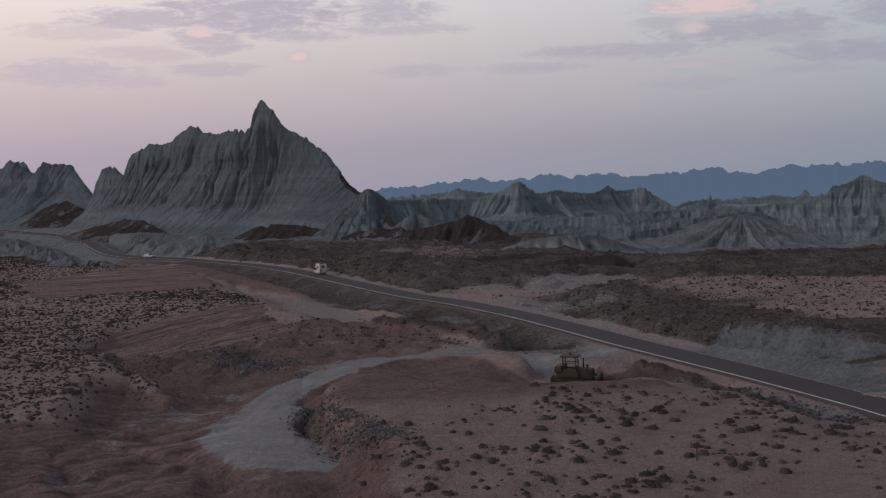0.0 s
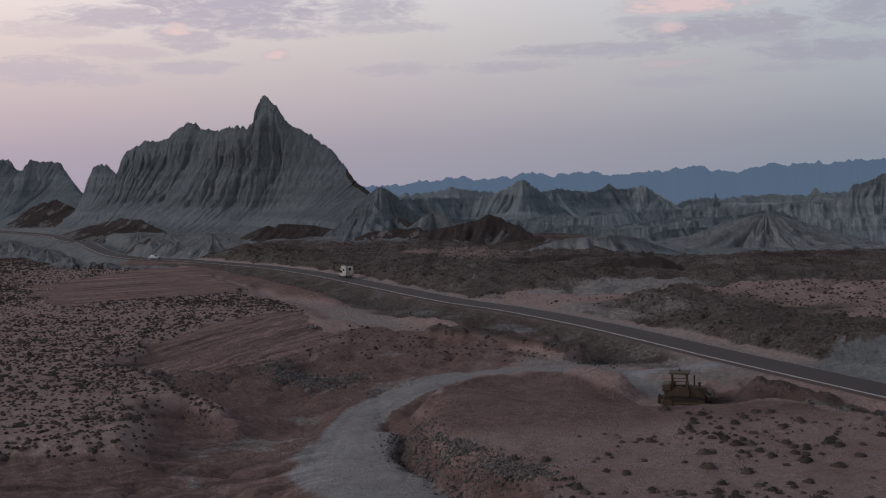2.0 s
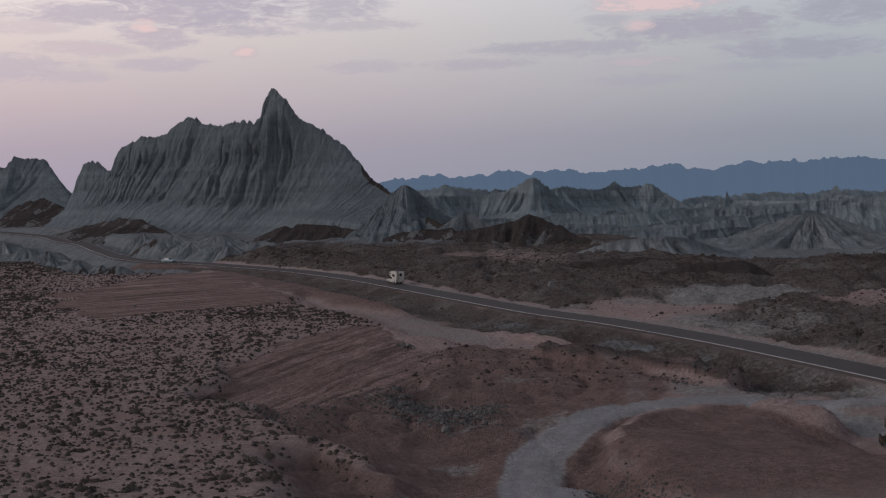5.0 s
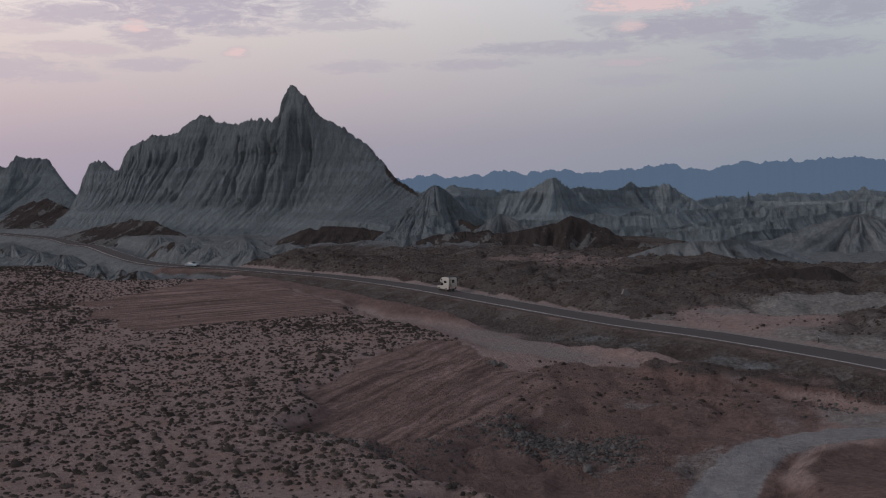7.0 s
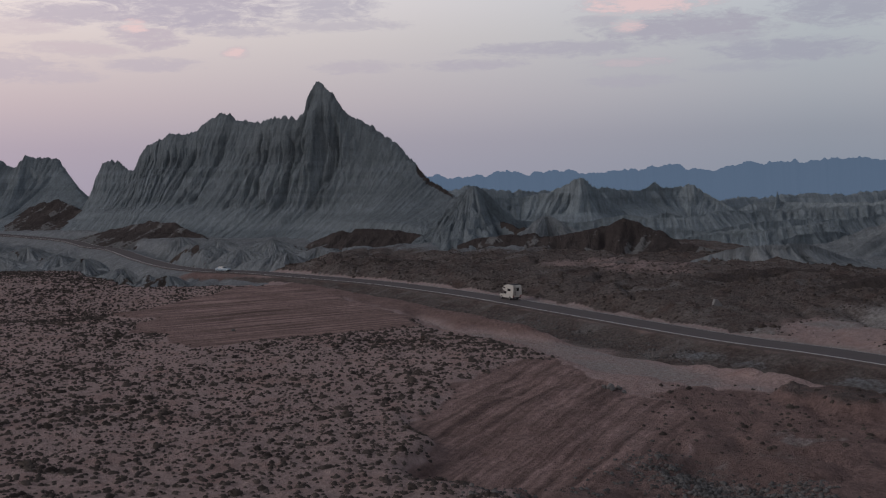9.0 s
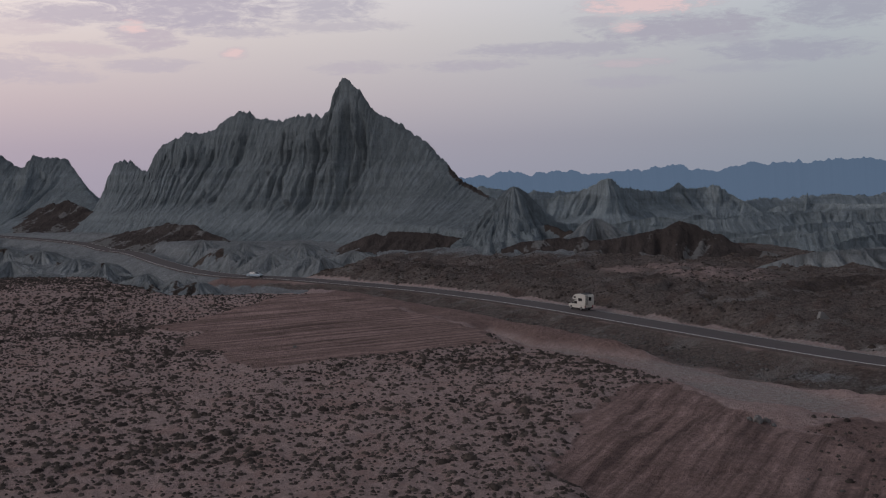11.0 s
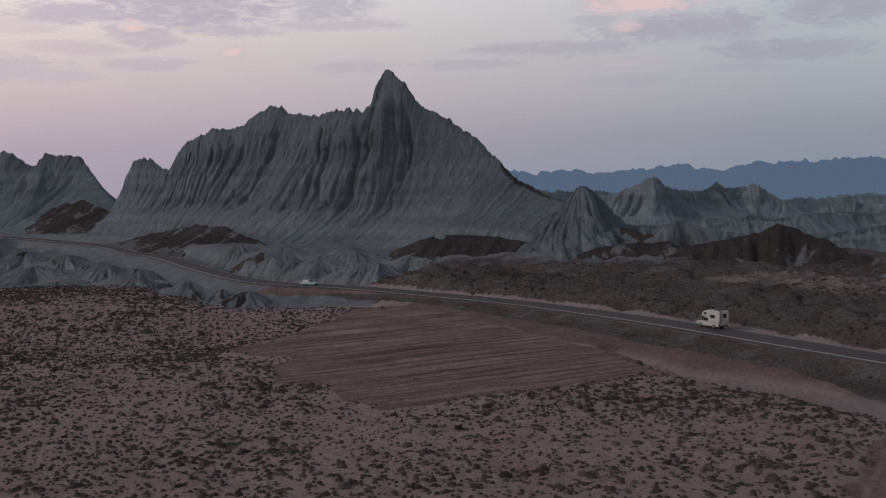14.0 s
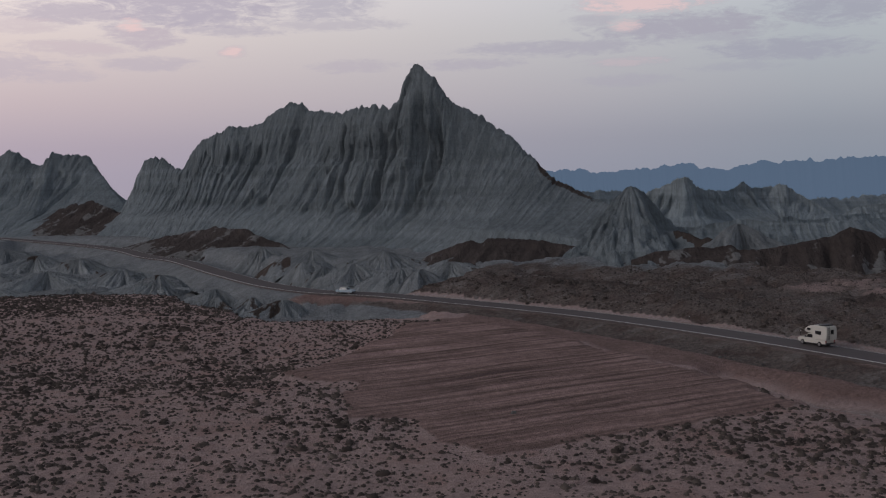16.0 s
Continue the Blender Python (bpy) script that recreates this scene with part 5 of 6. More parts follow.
def stone_material():
    m, nt, b = material("grey_stone", 0.9, 0, 0.2)
    n = nt.nodes.new("ShaderNodeNewGeometry")
    col = mixc(nt, n.outputs["Random Per Island"], (0.055, 0.05, 0.047), (0.185, 0.178, 0.172))
    fine = noise_tex(nt, n.outputs["Position"], 6.0, 4)
    col = mixc(nt, mnode(nt, "MULTIPLY", fine, 0.4), col, (0.10, 0.09, 0.085))
    link(nt, col, b.inputs["Base Color"])
    add_bump(nt, b, fine, 0.5, 0.04)
    return m


SHRUB, STONE = shrub_material(), stone_material()


def scatter(name, shapes, x, y, z, size, rng, mat, flat=(0.8, 1.2)):
    vs, fs, ts, base = [], [], [], 0
    for i in range(len(x)):
        v, f = shapes[int(rng.integers(len(shapes)))]
        a, sx, sz = rng.uniform(0, 2 * math.pi), size[i] * rng.uniform(0.8, 1.35), size[i] * rng.uniform(*flat)
        ca, sa = math.cos(a), math.sin(a)
        q = v * (sx, size[i], sz)
        vs.append(np.stack([q[:, 0] * ca - q[:, 1] * sa + x[i], q[:, 0] * sa + q[:, 1] * ca + y[i], q[:, 2] + z[i]], 1))
        fs.append(f + base)
        ts.append(np.full(len(v), rng.uniform(0, 1) ** 2))
        base += len(v)
    return new(name, joined(name, np.vstack(vs), np.vstack(fs), mat, np.concatenate(ts)))


shape_rng = np.random.default_rng(11)
SMALL_SHRUBS = [shrub_shape(shape_rng, 5) for _ in range(10)]
BIG_SHRUBS = [shrub_shape(shape_rng, 44) for _ in range(8)]


def shrub_field(name, n, box, seed, label, keep, cover=None):
    x, y, rng = scatter_points(n, box, seed)
    z, masks, bushy = ground_height(x, y)
    bushy = bushy if cover is None else cover(x, y)
    dens = bushy * keep(x, y, masks) * (0.72 + 0.28 * step(vnoise(x / 9, y / 9, seed) + 0.35 * vnoise(x / 2.5, y / 2.5, seed + 1), 0.3, 0.8))
    rd = line_dist(x, y, ROAD_LINE)[0]
    ok = (rng.uniform(size=n) < dens) & (rd > 6) & (masks["grey"] < 0.5)
    x, y, z = x[ok], y[ok], z[ok]
    size = 0.38 + 0.42 * rng.uniform(size=len(x)) ** 1.5 + 0.6 * (rng.uniform(size=len(x)) > 0.985)
    size *= 1.0 + 0.42 * vnoise(x / 14, y / 14, seed + 2)
    big = size > 0.95
    obs = []
    for shapes, sel in ((SMALL_SHRUBS, ~big), (BIG_SHRUBS, big)):
        if sel.any():
            obs.append(tagged(scatter(name, shapes, x[sel], y[sel], z[sel] - 0.04, size[sel], rng, SHRUB, (0.55, 0.9)), label, "shrubs", kind="stuff"))
    return obs


shrub_field("desert_shrubs", 150000, (-235, -28, 110, 396), 21, "dark dry desert shrubs dotted over the pinkish sand", lambda x, y, m: 0.78 * (x < -20) * (m["pale"] < 0.5))
shrub_field("desert_shrubs", 34000, (-40, 100, 140, 380), 22, "dark dry shrubs on brown ground beyond the road", lambda x, y, m: 1.0 * (m["pale"] < 0.5) * (x > -60 + (300 - y) * 0.2))

# shrubs on the mound beside the track, each one a thing
variants = []
for k in range(6):
    v, f = BIG_SHRUBS[k]
    me = joined("desert_shrub", v, f, SHRUB, np.full(len(v), 0.12 * k))
    variants.append(me)
mx, my, mrng = scatter_points(2600, (-8, 62, 80, 134), 23)
mz, mmask, _ = ground_height(mx, my)
mound_in = poly_mask(mx, my, [(-7, 84), (-7, 112), (4, 120), (16, 126), (26, 124), (34, 112), (40, 98), (50, 80), (40, 70), (0, 70)], 2.5)
taken = 0
MOUND_TOP = [(-7, 84), (-7, 112), (4, 120), (16, 126), (26, 124), (34, 112), (40, 98), (50, 80), (40, 70), (0, 70)]
shrub_field("small_shrubs", 3600, (-8, 62, 80, 134), 25, "tiny dark dry shrubs on reddish sand", lambda x, y, m: 0.3 * step(vnoise(x / 6, y / 6, 24), 0.25, 0.6), lambda x, y: poly_mask(x, y, MOUND_TOP, 2.5))
for k in range(len(mx)):
    clump = vnoise(mx[k] / 6, my[k] / 6, 24)
    if mrng.uniform() > 0.42 * float(mound_in[k]) * (0.15 + 1.4 * max(0.0, float(clump) - 0.2)) or taken >= 290:
        continue
    taken += 1
    ob = new("desert_shrub", variants[int(mrng.integers(6))])
    sz = 0.6 + 0.95 * mrng.uniform() ** 1.6
    ob.matrix_world = Matrix.LocRotScale((float(mx[k]), float(my[k]), float(mz[k]) - 0.03), Euler((0, 0, mrng.uniform(0, 6.28))), (sz * 1.2, sz, sz * mrng.uniform(0.6, 0.9)))
    tagged(ob, "small dark dry shrub on reddish sand", "shrub", "shrubs on the mound")


def stone_shape(rng):
    bm = bmesh.new()
    bmesh.ops.create_icosphere(bm, subdivisions=1, radius=0.5)
    for vert in bm.verts:
        vert.co *= float(rng.uniform(0.45, 1.3))
        vert.co.z *= 0.6
    v = np.array([tuple(q.co) for q in bm.verts])
    bm.verts.index_update()
    f = np.array([[q.index for q in face.verts] for face in bm.faces])
    bm.free()
    return v, f


STONES = [stone_shape(shape_rng) for _ in range(8)]


def rubble(n, line, spread, seed, label, sizes=(0.2, 0.75)):
    rng = np.random.default_rng(seed)
    s, p = spline(line, 0.3)
    k = rng.integers(0, len(s), n)
    x, y = p[k, 0] + rng.normal(0, spread, n), p[k, 1] + rng.normal(0, spread, n)
    z = ground_height(x, y)[0]
    size = sizes[0] + (sizes[1] - sizes[0]) * rng.uniform(size=n) ** 3
    return tagged(scatter("rubble", STONES, x, y, z + 0.08 * size, size, rng, STONE), label, "stones", kind="stuff")


rubble(5200, [(-15.6, 135), (-15.2, 126), (-11.8, 117), (-8, 108.5), (-4.6, 104)], 1.05, 31, "grey broken stones along the edge of the gravel pit", (0.08, 0.42))
rubble(2600, [(-33, 174), (-30, 167), (-26.5, 161), (-24.5, 168)], 2.2, 32, "dark broken rock on reddish graded earth", (0.15, 0.6))
rubble(3200, [(19, 143.5), (24, 139), (29.5, 132), (34.3, 123), (38.5, 112), (41, 103)], 1.5, 33, "bluish grey gravel and stones in the roadside ditch", (0.12, 0.55))
rubble(420, [(2, 176), (7, 176), (12, 170)], 2.2, 34, "grey stones beside the gravel track", (0.15, 0.7))
rubble(900, [(-14, 232), (-22, 252), (-34, 276), (-50, 306), (-62, 330)], 2.2, 35, "loose grey stones on the road embankment", (0.15, 0.65))
rubble(240, [(-44, 156), (-38, 166), (-32, 178)], 3.0, 36, "scattered grey stones on graded earth", (0.15, 0.6))
rubble(300, [(-52, 166), (-47, 160), (-42, 155)], 1.2, 37, "grey stones at the edge of the graded earth", (0.15, 0.6))


# ---- things: solid shapes ----
def box(bm, x0, x1, y0, y1, z0, z1, bevel=0.0):
    made = bmesh.ops.create_cube(bm, size=1.0)["verts"]
    for v in made:
        v.co = Vector((x0 + (v.co.x + 0.5) * (x1 - x0), y0 + (v.co.y + 0.5) * (y1 - y0), z0 + (v.co.z + 0.5) * (z1 - z0)))
    if bevel:
        edges = list({e for v in made for e in v.link_edges})
        bmesh.ops.bevel(bm, geom=edges, offset=bevel, segments=2, affect="EDGES", profile=0.5)


def prism(bm, outline, y0, y1, bevel=0.0, taper=0.0):
    """A side outline (x, z) drawn out from y0 to y1; taper narrows its upper part."""
    zs = [z for _, z in outline]
    zl, zh = min(zs), max(zs)
    mid = (y0 + y1) / 2

    def across(y, z):
        return mid + (y - mid) * (1 - taper * (z - zl) / (zh - zl))
    a = [bm.verts.new((x, across(y0, z), z)) for x, z in outline]
    b = [bm.verts.new((x, across(y1, z), z)) for x, z in outline]
    faces = [bm.faces.new(a), bm.faces.new(b[::-1])]
    n = len(outline)
    for i in range(n):
        faces.append(bm.faces.new((a[i], b[i], b[(i + 1) % n], a[(i + 1) % n])))
    bmesh.ops.recalc_face_normals(bm, faces=faces)
    if bevel:
        bmesh.ops.bevel(bm, geom=list({e for f in faces for e in f.edges}), offset=bevel, segments=2, affect="EDGES", profile=0.5)


def disc(bm, c, r, depth, segs=20, axis="Y"):
    rot = Matrix.Rotation(math.pi / 2, 4, "X") if axis == "Y" else (Matrix.Rotation(math.pi / 2, 4, "Y") if axis == "X" else Matrix())
    bmesh.ops.create_cone(bm, cap_ends=True, segments=segs, radius1=r, radius2=r, depth=depth, matrix=Matrix.Translation(c) @ rot)


def bar(bm, p, q, r, segs=10):
    p, q = Vector(p), Vector(q)
    m = Matrix.Translation((p + q) / 2) @ (q - p).to_track_quat("Z", "Y").to_matrix().to_4x4()
    bmesh.ops.create_cone(bm, cap_ends=True, segments=segs, radius1=r, radius2=r, depth=(q - p).length, matrix=m)


def thing(name, m, label, category, group=""):
    ob = new(name)
    ob.empty_display_size = 0.2
    ob.matrix_world = m
    return tagged(ob, label, category, group)


WHITE_PAINT = plain("cream_white_paint", (0.52, 0.50, 0.45), 0.5, vary=0.08, scale=2)
BLUE_PAINT = plain("pale_blue_paint", (0.36, 0.44, 0.50), 0.35, vary=0.06, scale=2)
YELLOW = plain("worn_yellow_paint", (0.082, 0.054, 0.032), 0.6, vary=0.35, scale=4, bump=0.1)
STEEL = plain("dark_worn_steel", (0.055, 0.050, 0.046), 0.55, 0.6, vary=0.4, scale=4, bump=0.2)
RUBBER = plain("black_rubber", (0.02, 0.02, 0.02), 0.85, vary=0.2)
TRIM = plain("dark_plastic", (0.03, 0.03, 0.032), 0.5, vary=0.2)
RED_LAMP = plain("red_lamp", (0.25, 0.02, 0.02), 0.3, vary=0.1)
CLEAR_LAMP = plain("clear_lamp", (0.6, 0.6, 0.58), 0.15, vary=0.05)
CHROME = plain("dull_metal", (0.35, 0.35, 0.35), 0.4, 0.9, vary=0.2)
GLASS = plain("dark_window_glass", (0.02, 0.022, 0.025), 0.08, vary=0.1, spec=0.8)
CONCRETE = plain("pale_concrete", (0.2, 0.195, 0.188), 0.9, vary=0.2, scale=1.5, bump=0.2)
WOOD = plain("weathered_wood", (0.09, 0.065, 0.05), 0.85, vary=0.3, scale=5, bump=0.2)


def wheel(parent, x, y, r, w):
    bm = bmesh.new()
    disc(bm, (x, y, r), r, w, 24)
    bmesh.ops.bevel(bm, geom=[e for e in bm.edges if len(e.link_faces) == 2 and any(len(f.verts) > 4 for f in e.link_faces)], offset=0.05, segments=2, affect="EDGES")
    wh = part("wheel", bm, RUBBER, parent)
    bm = bmesh.new()
    out_y = y + (w / 2 + 0.005) * (1 if y > 0 else -1)
    disc(bm, (x, out_y, r), r * 0.58, 0.03, 18)
    disc(bm, (x, out_y + (0.02 if y > 0 else -0.02), r), r * 0.18, 0.04, 10)
    part("rim", bm, CHROME, wh, "grey steel rim")
    return wh


def camper(m):
    t = thing("camper_truck", m, "cream-white pickup camper with an overcab nose on the asphalt road", "camper van")
    bm = bmesh.new()
    prism(bm, [(2.6, 0.45), (2.62, 0.85), (2.5, 1.0), (1.35, 1.1), (0.75, 1.72), (-0.25, 1.74), (-0.3, 1.0), (-2.5, 1.0), (-2.55, 0.5), (-2.0, 0.42), (2.2, 0.38)], -0.9, 0.9, 0.05, 0.06)
    part("body", bm, WHITE_PAINT, t)
    bm = bmesh.new()
    prism(bm, [(-0.3, 1.03), (-0.3, 1.80), (0.95, 1.86), (1.3, 2.05), (1.28, 2.25), (0.85, 2.62), (0.25, 2.86), (-0.5, 2.98), (-2.7, 2.94), (-2.85, 2.75), (-2.9, 1.9), (-2.8, 1.03)], -1.02, 1.02, 0.09, 0.08)
    shell = part("camper_shell", bm, WHITE_PAINT, t, "white camper shell with a rounded overcab nose")
    bm = bmesh.new()
    box(bm, -2.93, -2.87, -0.42, 0.36, 1.12, 2.62, 0.02)
    door = part("rear_door", bm, WHITE_PAINT, shell)
    bm = bmesh.new()
    box(bm, -2.95, -2.92, -0.32, 0.26, 1.85, 2.5, 0.01)
    part("door_window", bm, GLASS, door, "dark window of the rear door")
    bm = bmesh.new()
    for y in (0.52, 0.82):
        bar(bm, (-2.97, y, 1.1), (-2.97, y, 2.98), 0.025)
    for i in range(6):
        bar(bm, (-2.97, 0.52, 1.25 + 0.3 * i), (-2.97, 0.82, 1.25 + 0.3 * i), 0.02)
    part("ladder", bm, STEEL, shell, "dark steel rear ladder")
    bm = bmesh.new()
    box(bm, -2.4, -1.2, -0.75, 0.75, 2.95, 3.12, 0.05)
    part("roof_box", bm, TRIM, shell, "dark luggage on the roof")
    for ys in (-1, 1):
        bm = bmesh.new()
        box(bm, -1.9, -0.8, ys * 1.025 - 0.015, ys * 1.025 + 0.015, 1.75, 2.25, 0.012)
        part("side_window", bm, GLASS, shell)
        bm = bmesh.new()
        box(bm, 0.1, 0.75, ys * 1.025 - 0.015, ys * 1.025 + 0.015, 2.2, 2.5, 0.012)
        part("side_window", bm, GLASS, shell)
        bm = bmesh.new()
        prism(bm, [(-0.12, 1.15), (-0.12, 1.62), (0.7, 1.62), (1.12, 1.15)], ys * 0.885 - 0.015, ys * 0.885 + 0.015)
        part("door_window", bm, GLASS, t)
        bm = bmesh.new()
        box(bm, 1.0, 1.12, ys * 1.05 - 0.1, ys * 1.05 + 0.1, 1.12, 1.34, 0.03)
        part("wing_mirror", bm, TRIM, t)
        bm = bmesh.new()
        box(bm, 2.58, 2.66, ys * 0.62 - 0.16, ys * 0.62 + 0.16, 0.72, 0.9, 0.03)
        part("headlight", bm, CLEAR_LAMP, t)
        bm = bmesh.new()
        box(bm, -2.6, -2.53, ys * 0.78 - 0.08, ys * 0.78 + 0.08, 0.6, 0.95, 0.02)
        part("tail_light", bm, RED_LAMP, t)
    bm = bmesh.new()
    prism(bm, [(1.36, 1.13), (0.80, 1.70), (0.83, 1.73), (1.40, 1.16)], -0.76, 0.76)
    part("windscreen", bm, GLASS, t)
    bm = bmesh.new()
    box(bm, -1.5, -0.8, -0.4, 0.4, 2.85, 2.98, 0.04)
    part("roof_vent", bm, TRIM, shell, "dark roof vent")
    bm = bmesh.new()
    box(bm, -1.0, 0.6, -0.9, -0.82, 2.86, 2.95, 0.01)
    part("roof_rail", bm, TRIM, shell)
    bm = bmesh.new()
    box(bm, -1.0, 0.6, 0.82, 0.9, 2.86, 2.95, 0.01)
    part("roof_rail", bm, TRIM, shell)
    for x0, x1 in ((2.55, 2.72), (-2.72, -2.5)):
        bm = bmesh.new()
        box(bm, x0, x1, -0.88, 0.88, 0.42, 0.62, 0.04)
        part("bumper", bm, TRIM, t)
    for x in (1.75, -1.45):
        for y in (-0.82, 0.82):
            wheel(t, x, y, 0.37, 0.26)
    return t


def sedan(m):
    t = thing("sedan_car", m, "pale blue-white sedan car on the asphalt road", "car")
    bm = bmesh.new()
    prism(bm, [(2.15, 0.35), (2.22, 0.6), (2.1, 0.78), (0.95, 0.92), (-1.25, 0.94), (-2.1, 0.9), (-2.2, 0.6), (-2.12, 0.35)], -0.84, 0.84, 0.07)
    part("body", bm, BLUE_PAINT, t)
    bm = bmesh.new()
    prism(bm, [(0.95, 0.9), (0.25, 1.36), (-0.9, 1.38), (-1.6, 0.92)], -0.76, 0.76, 0.03, 0.2)
    cabin = part("cabin", bm, GLASS, t, "dark glazed cabin")
    bm = bmesh.new()
    prism(bm, [(0.3, 1.345), (0.25, 1.40), (-0.9, 1.425), (-1.0, 1.36)], -0.65, 0.65, 0.02)
    part("roof", bm, WHITE_PAINT, cabin, "pale roof")
    for ys in (-1, 1):
        for p0, p1, pr in (((0.93, ys * 0.74, 0.93), (0.26, ys * 0.63, 1.37), 0.035), ((-0.3, ys * 0.75, 0.93), (-0.3, ys * 0.63, 1.38), 0.035), ((-1.55, ys * 0.74, 0.94), (-0.92, ys * 0.62, 1.38), 0.05)):
            bm = bmesh.new()
            bar(bm, p0, p1, pr)
            part("pillar", bm, BLUE_PAINT, cabin)
        bm = bmesh.new()
        box(bm, 2.12, 2.22, ys * 0.6 - 0.18, ys * 0.6 + 0.18, 0.58, 0.74, 0.03)
        part("headlight", bm, CLEAR_LAMP, t)
        bm = bmesh.new()
        box(bm, -2.22, -2.14, ys * 0.6 - 0.18, ys * 0.6 + 0.18, 0.66, 0.82, 0.03)
        part("tail_light", bm, RED_LAMP, t)
    for x0, x1 in ((2.12, 2.28), (-2.28, -2.12)):
        bm = bmesh.new()
        box(bm, x0, x1, -0.82, 0.82, 0.36, 0.54, 0.04)
        part("bumper", bm, TRIM, t)
    for x in (1.35, -1.3):
        for y in (-0.74, 0.74):
            wheel(t, x, y, 0.3, 0.2)
    return t


def on_road(s_at, offset, backwards=False):
    k = int(np.argmin(np.abs(ROAD_S - s_at)))
    d = Vector(ROAD_P[k + 1] - ROAD_P[k - 1]).normalized()
    c = Vector(ROAD_P[k]) + Vector((d.y, -d.x)) * offset
    z = float(road_height(line_dist(np.array([c.x]), np.array([c.y]), ROAD_LINE)[1])[0]) + 0.06
    a = math.degrees(math.atan2(d.y, d.x)) + (180 if backwards else 0)
    return pose(c.x, c.y, z, 0, 0, a)


def road_s(x, y):
    return float(ROAD_S[int(np.argmin((ROAD_P[:, 0] - x) ** 2 + (ROAD_P[:, 1] - y) ** 2))])


camper(on_road(road_s(-31.8, 300.3), 0.95))
sedan(on_road(road_s(-103.5, 392.5), -2.0, True))


def bulldozer(m):
    t = thing("bulldozer", m, "worn yellow crawler bulldozer with a dark blade on gravel", "bulldozer")
    for ys in (-1, 1):
        c = ys * 0.98
        loop = [(1.75, 0.42), (1.62, 0.78), (1.3, 0.92), (-1.3, 0.98), (-1.75, 0.85), (-1.95, 0.5), (-1.75, 0.12), (-1.3, 0.0), (1.3, 0.0), (1.62, 0.1)]
        bm = bmesh.new()
        prism(bm, loop, c - 0.27, c + 0.27)
        for i in range(len(loop)):
            (ax, az_), (bx, bz) = loop[i], loop[(i + 1) % len(loop)]
            n = max(1, int(math.hypot(bx - ax, bz - az_) / 0.22))
            for k in range(n):
                f0 = (k + 0.5) / n
                px_, pz_ = ax + (bx - ax) * f0, az_ + (bz - az_) * f0
                bar(bm, (px_, c - 0.28, pz_), (px_, c + 0.28, pz_), 0.045, 6)
        tr = part("track", bm, STEEL, t, "dark steel crawler track")
        for x, r in ((1.35, 0.34), (-1.45, 0.38)):
            bm = bmesh.new()
            disc(bm, (x, c + ys * 0.29, 0.47), r, 0.06, 20)
            part("sprocket", bm, YELLOW, tr)
        for x in (-0.8, -0.4, 0.0, 0.4, 0.8):
            bm = bmesh.new()
            disc(bm, (x, c + ys * 0.285, 0.25), 0.15, 0.05, 12)
            part("roller", bm, STEEL, tr)
        bm = bmesh.new()
        box(bm, -1.0, 1.0, c + ys * 0.22, c + ys * 0.32, 0.38, 0.66, 0.03)
        part("track_frame", bm, YELLOW, tr)
        bm = bmesh.new()
        bar(bm, (-0.4, ys * 1.36, 0.5), (2.25, ys * 1.4, 0.42), 0.1)
        part("push_arm", bm, YELLOW, t)
        bm = bmesh.new()
        bar(bm, (1.3, ys * 0.62, 1.55), (2.25, ys * 0.9, 0.7), 0.07)
        bar(bm, (1.1, ys * 0.6, 1.72), (1.7, ys * 0.74, 1.2), 0.1)
        part("hydraulic_ram", bm, STEEL, t)
    bm = bmesh.new()
    prism(bm, [(1.7, 0.65), (1.75, 1.75), (0.3, 1.86), (0.25, 0.6)], -0.5, 0.5, 0.06)
    part("engine_hood", bm, YELLOW, t)
    bm = bmesh.new()
    for i in range(6):
        box(bm, 1.74, 1.79, -0.42, 0.42, 0.85 + i * 0.14, 0.92 + i * 0.14)
    part("grille", bm, STEEL, t)
    bm = bmesh.new()
    prism(bm, [(0.35, 0.6), (0.35, 1.55), (-1.75, 1.5), (-1.9, 0.7)], -0.72, 0.72, 0.05)
    part("chassis", bm, YELLOW, t)
    bm = bmesh.new()
    prism(bm, [(-1.2, 1.5), (-1.25, 2.1), (-1.95, 2.0), (-1.95, 1.4)], -0.85, 0.85, 0.06)
    part("fuel_tank", bm, YELLOW, t)
    bm = bmesh.new()
    box(bm, -1.4, 0.4, -0.86, 0.86, 2.92, 3.06, 0.05)
    cab = part("cab_roof", bm, YELLOW, t, "flat yellow cab roof")
    for x, xt in ((0.18, 0.1), (-1.1, -1.15)):
        for y in (-0.68, 0.68):
            bm = bmesh.new()
            bar(bm, (x, y, 1.45), (xt, y * 0.95, 2.95), 0.065)
            part("cab_post", bm, YELLOW, cab)
    for y in (-0.66, 0.66):
        bm = bmesh.new()
        box(bm, -1.1, 0.14, y - 0.04, y + 0.04, 1.45, 1.78, 0.02)
        part("side_guard", bm, YELLOW, cab)
        bm = bmesh.new()
        bar(bm, (-1.1, y, 2.3), (0.12, y, 2.3), 0.035)
        part("grab_rail", bm, STEEL, cab)
        bm = bmesh.new()
        disc(bm, (0.36, y * 0.8, 2.84), 0.09, 0.1, 12, "X")
        part("work_light", bm, CLEAR_LAMP, cab)
    bm = bmesh.new()
    box(bm, -1.16, -1.08, -0.6, 0.6, 1.5, 2.05, 0.02)
    part("rear_screen", bm, STEEL, cab, "dark steel rear screen")
    bm = bmesh.new()
    prism(bm, [(0.1, 1.5), (0.32, 1.5), (0.3, 2.02), (0.16, 2.06)], -0.5, 0.5, 0.03)
    part("dashboard", bm, TRIM, cab)
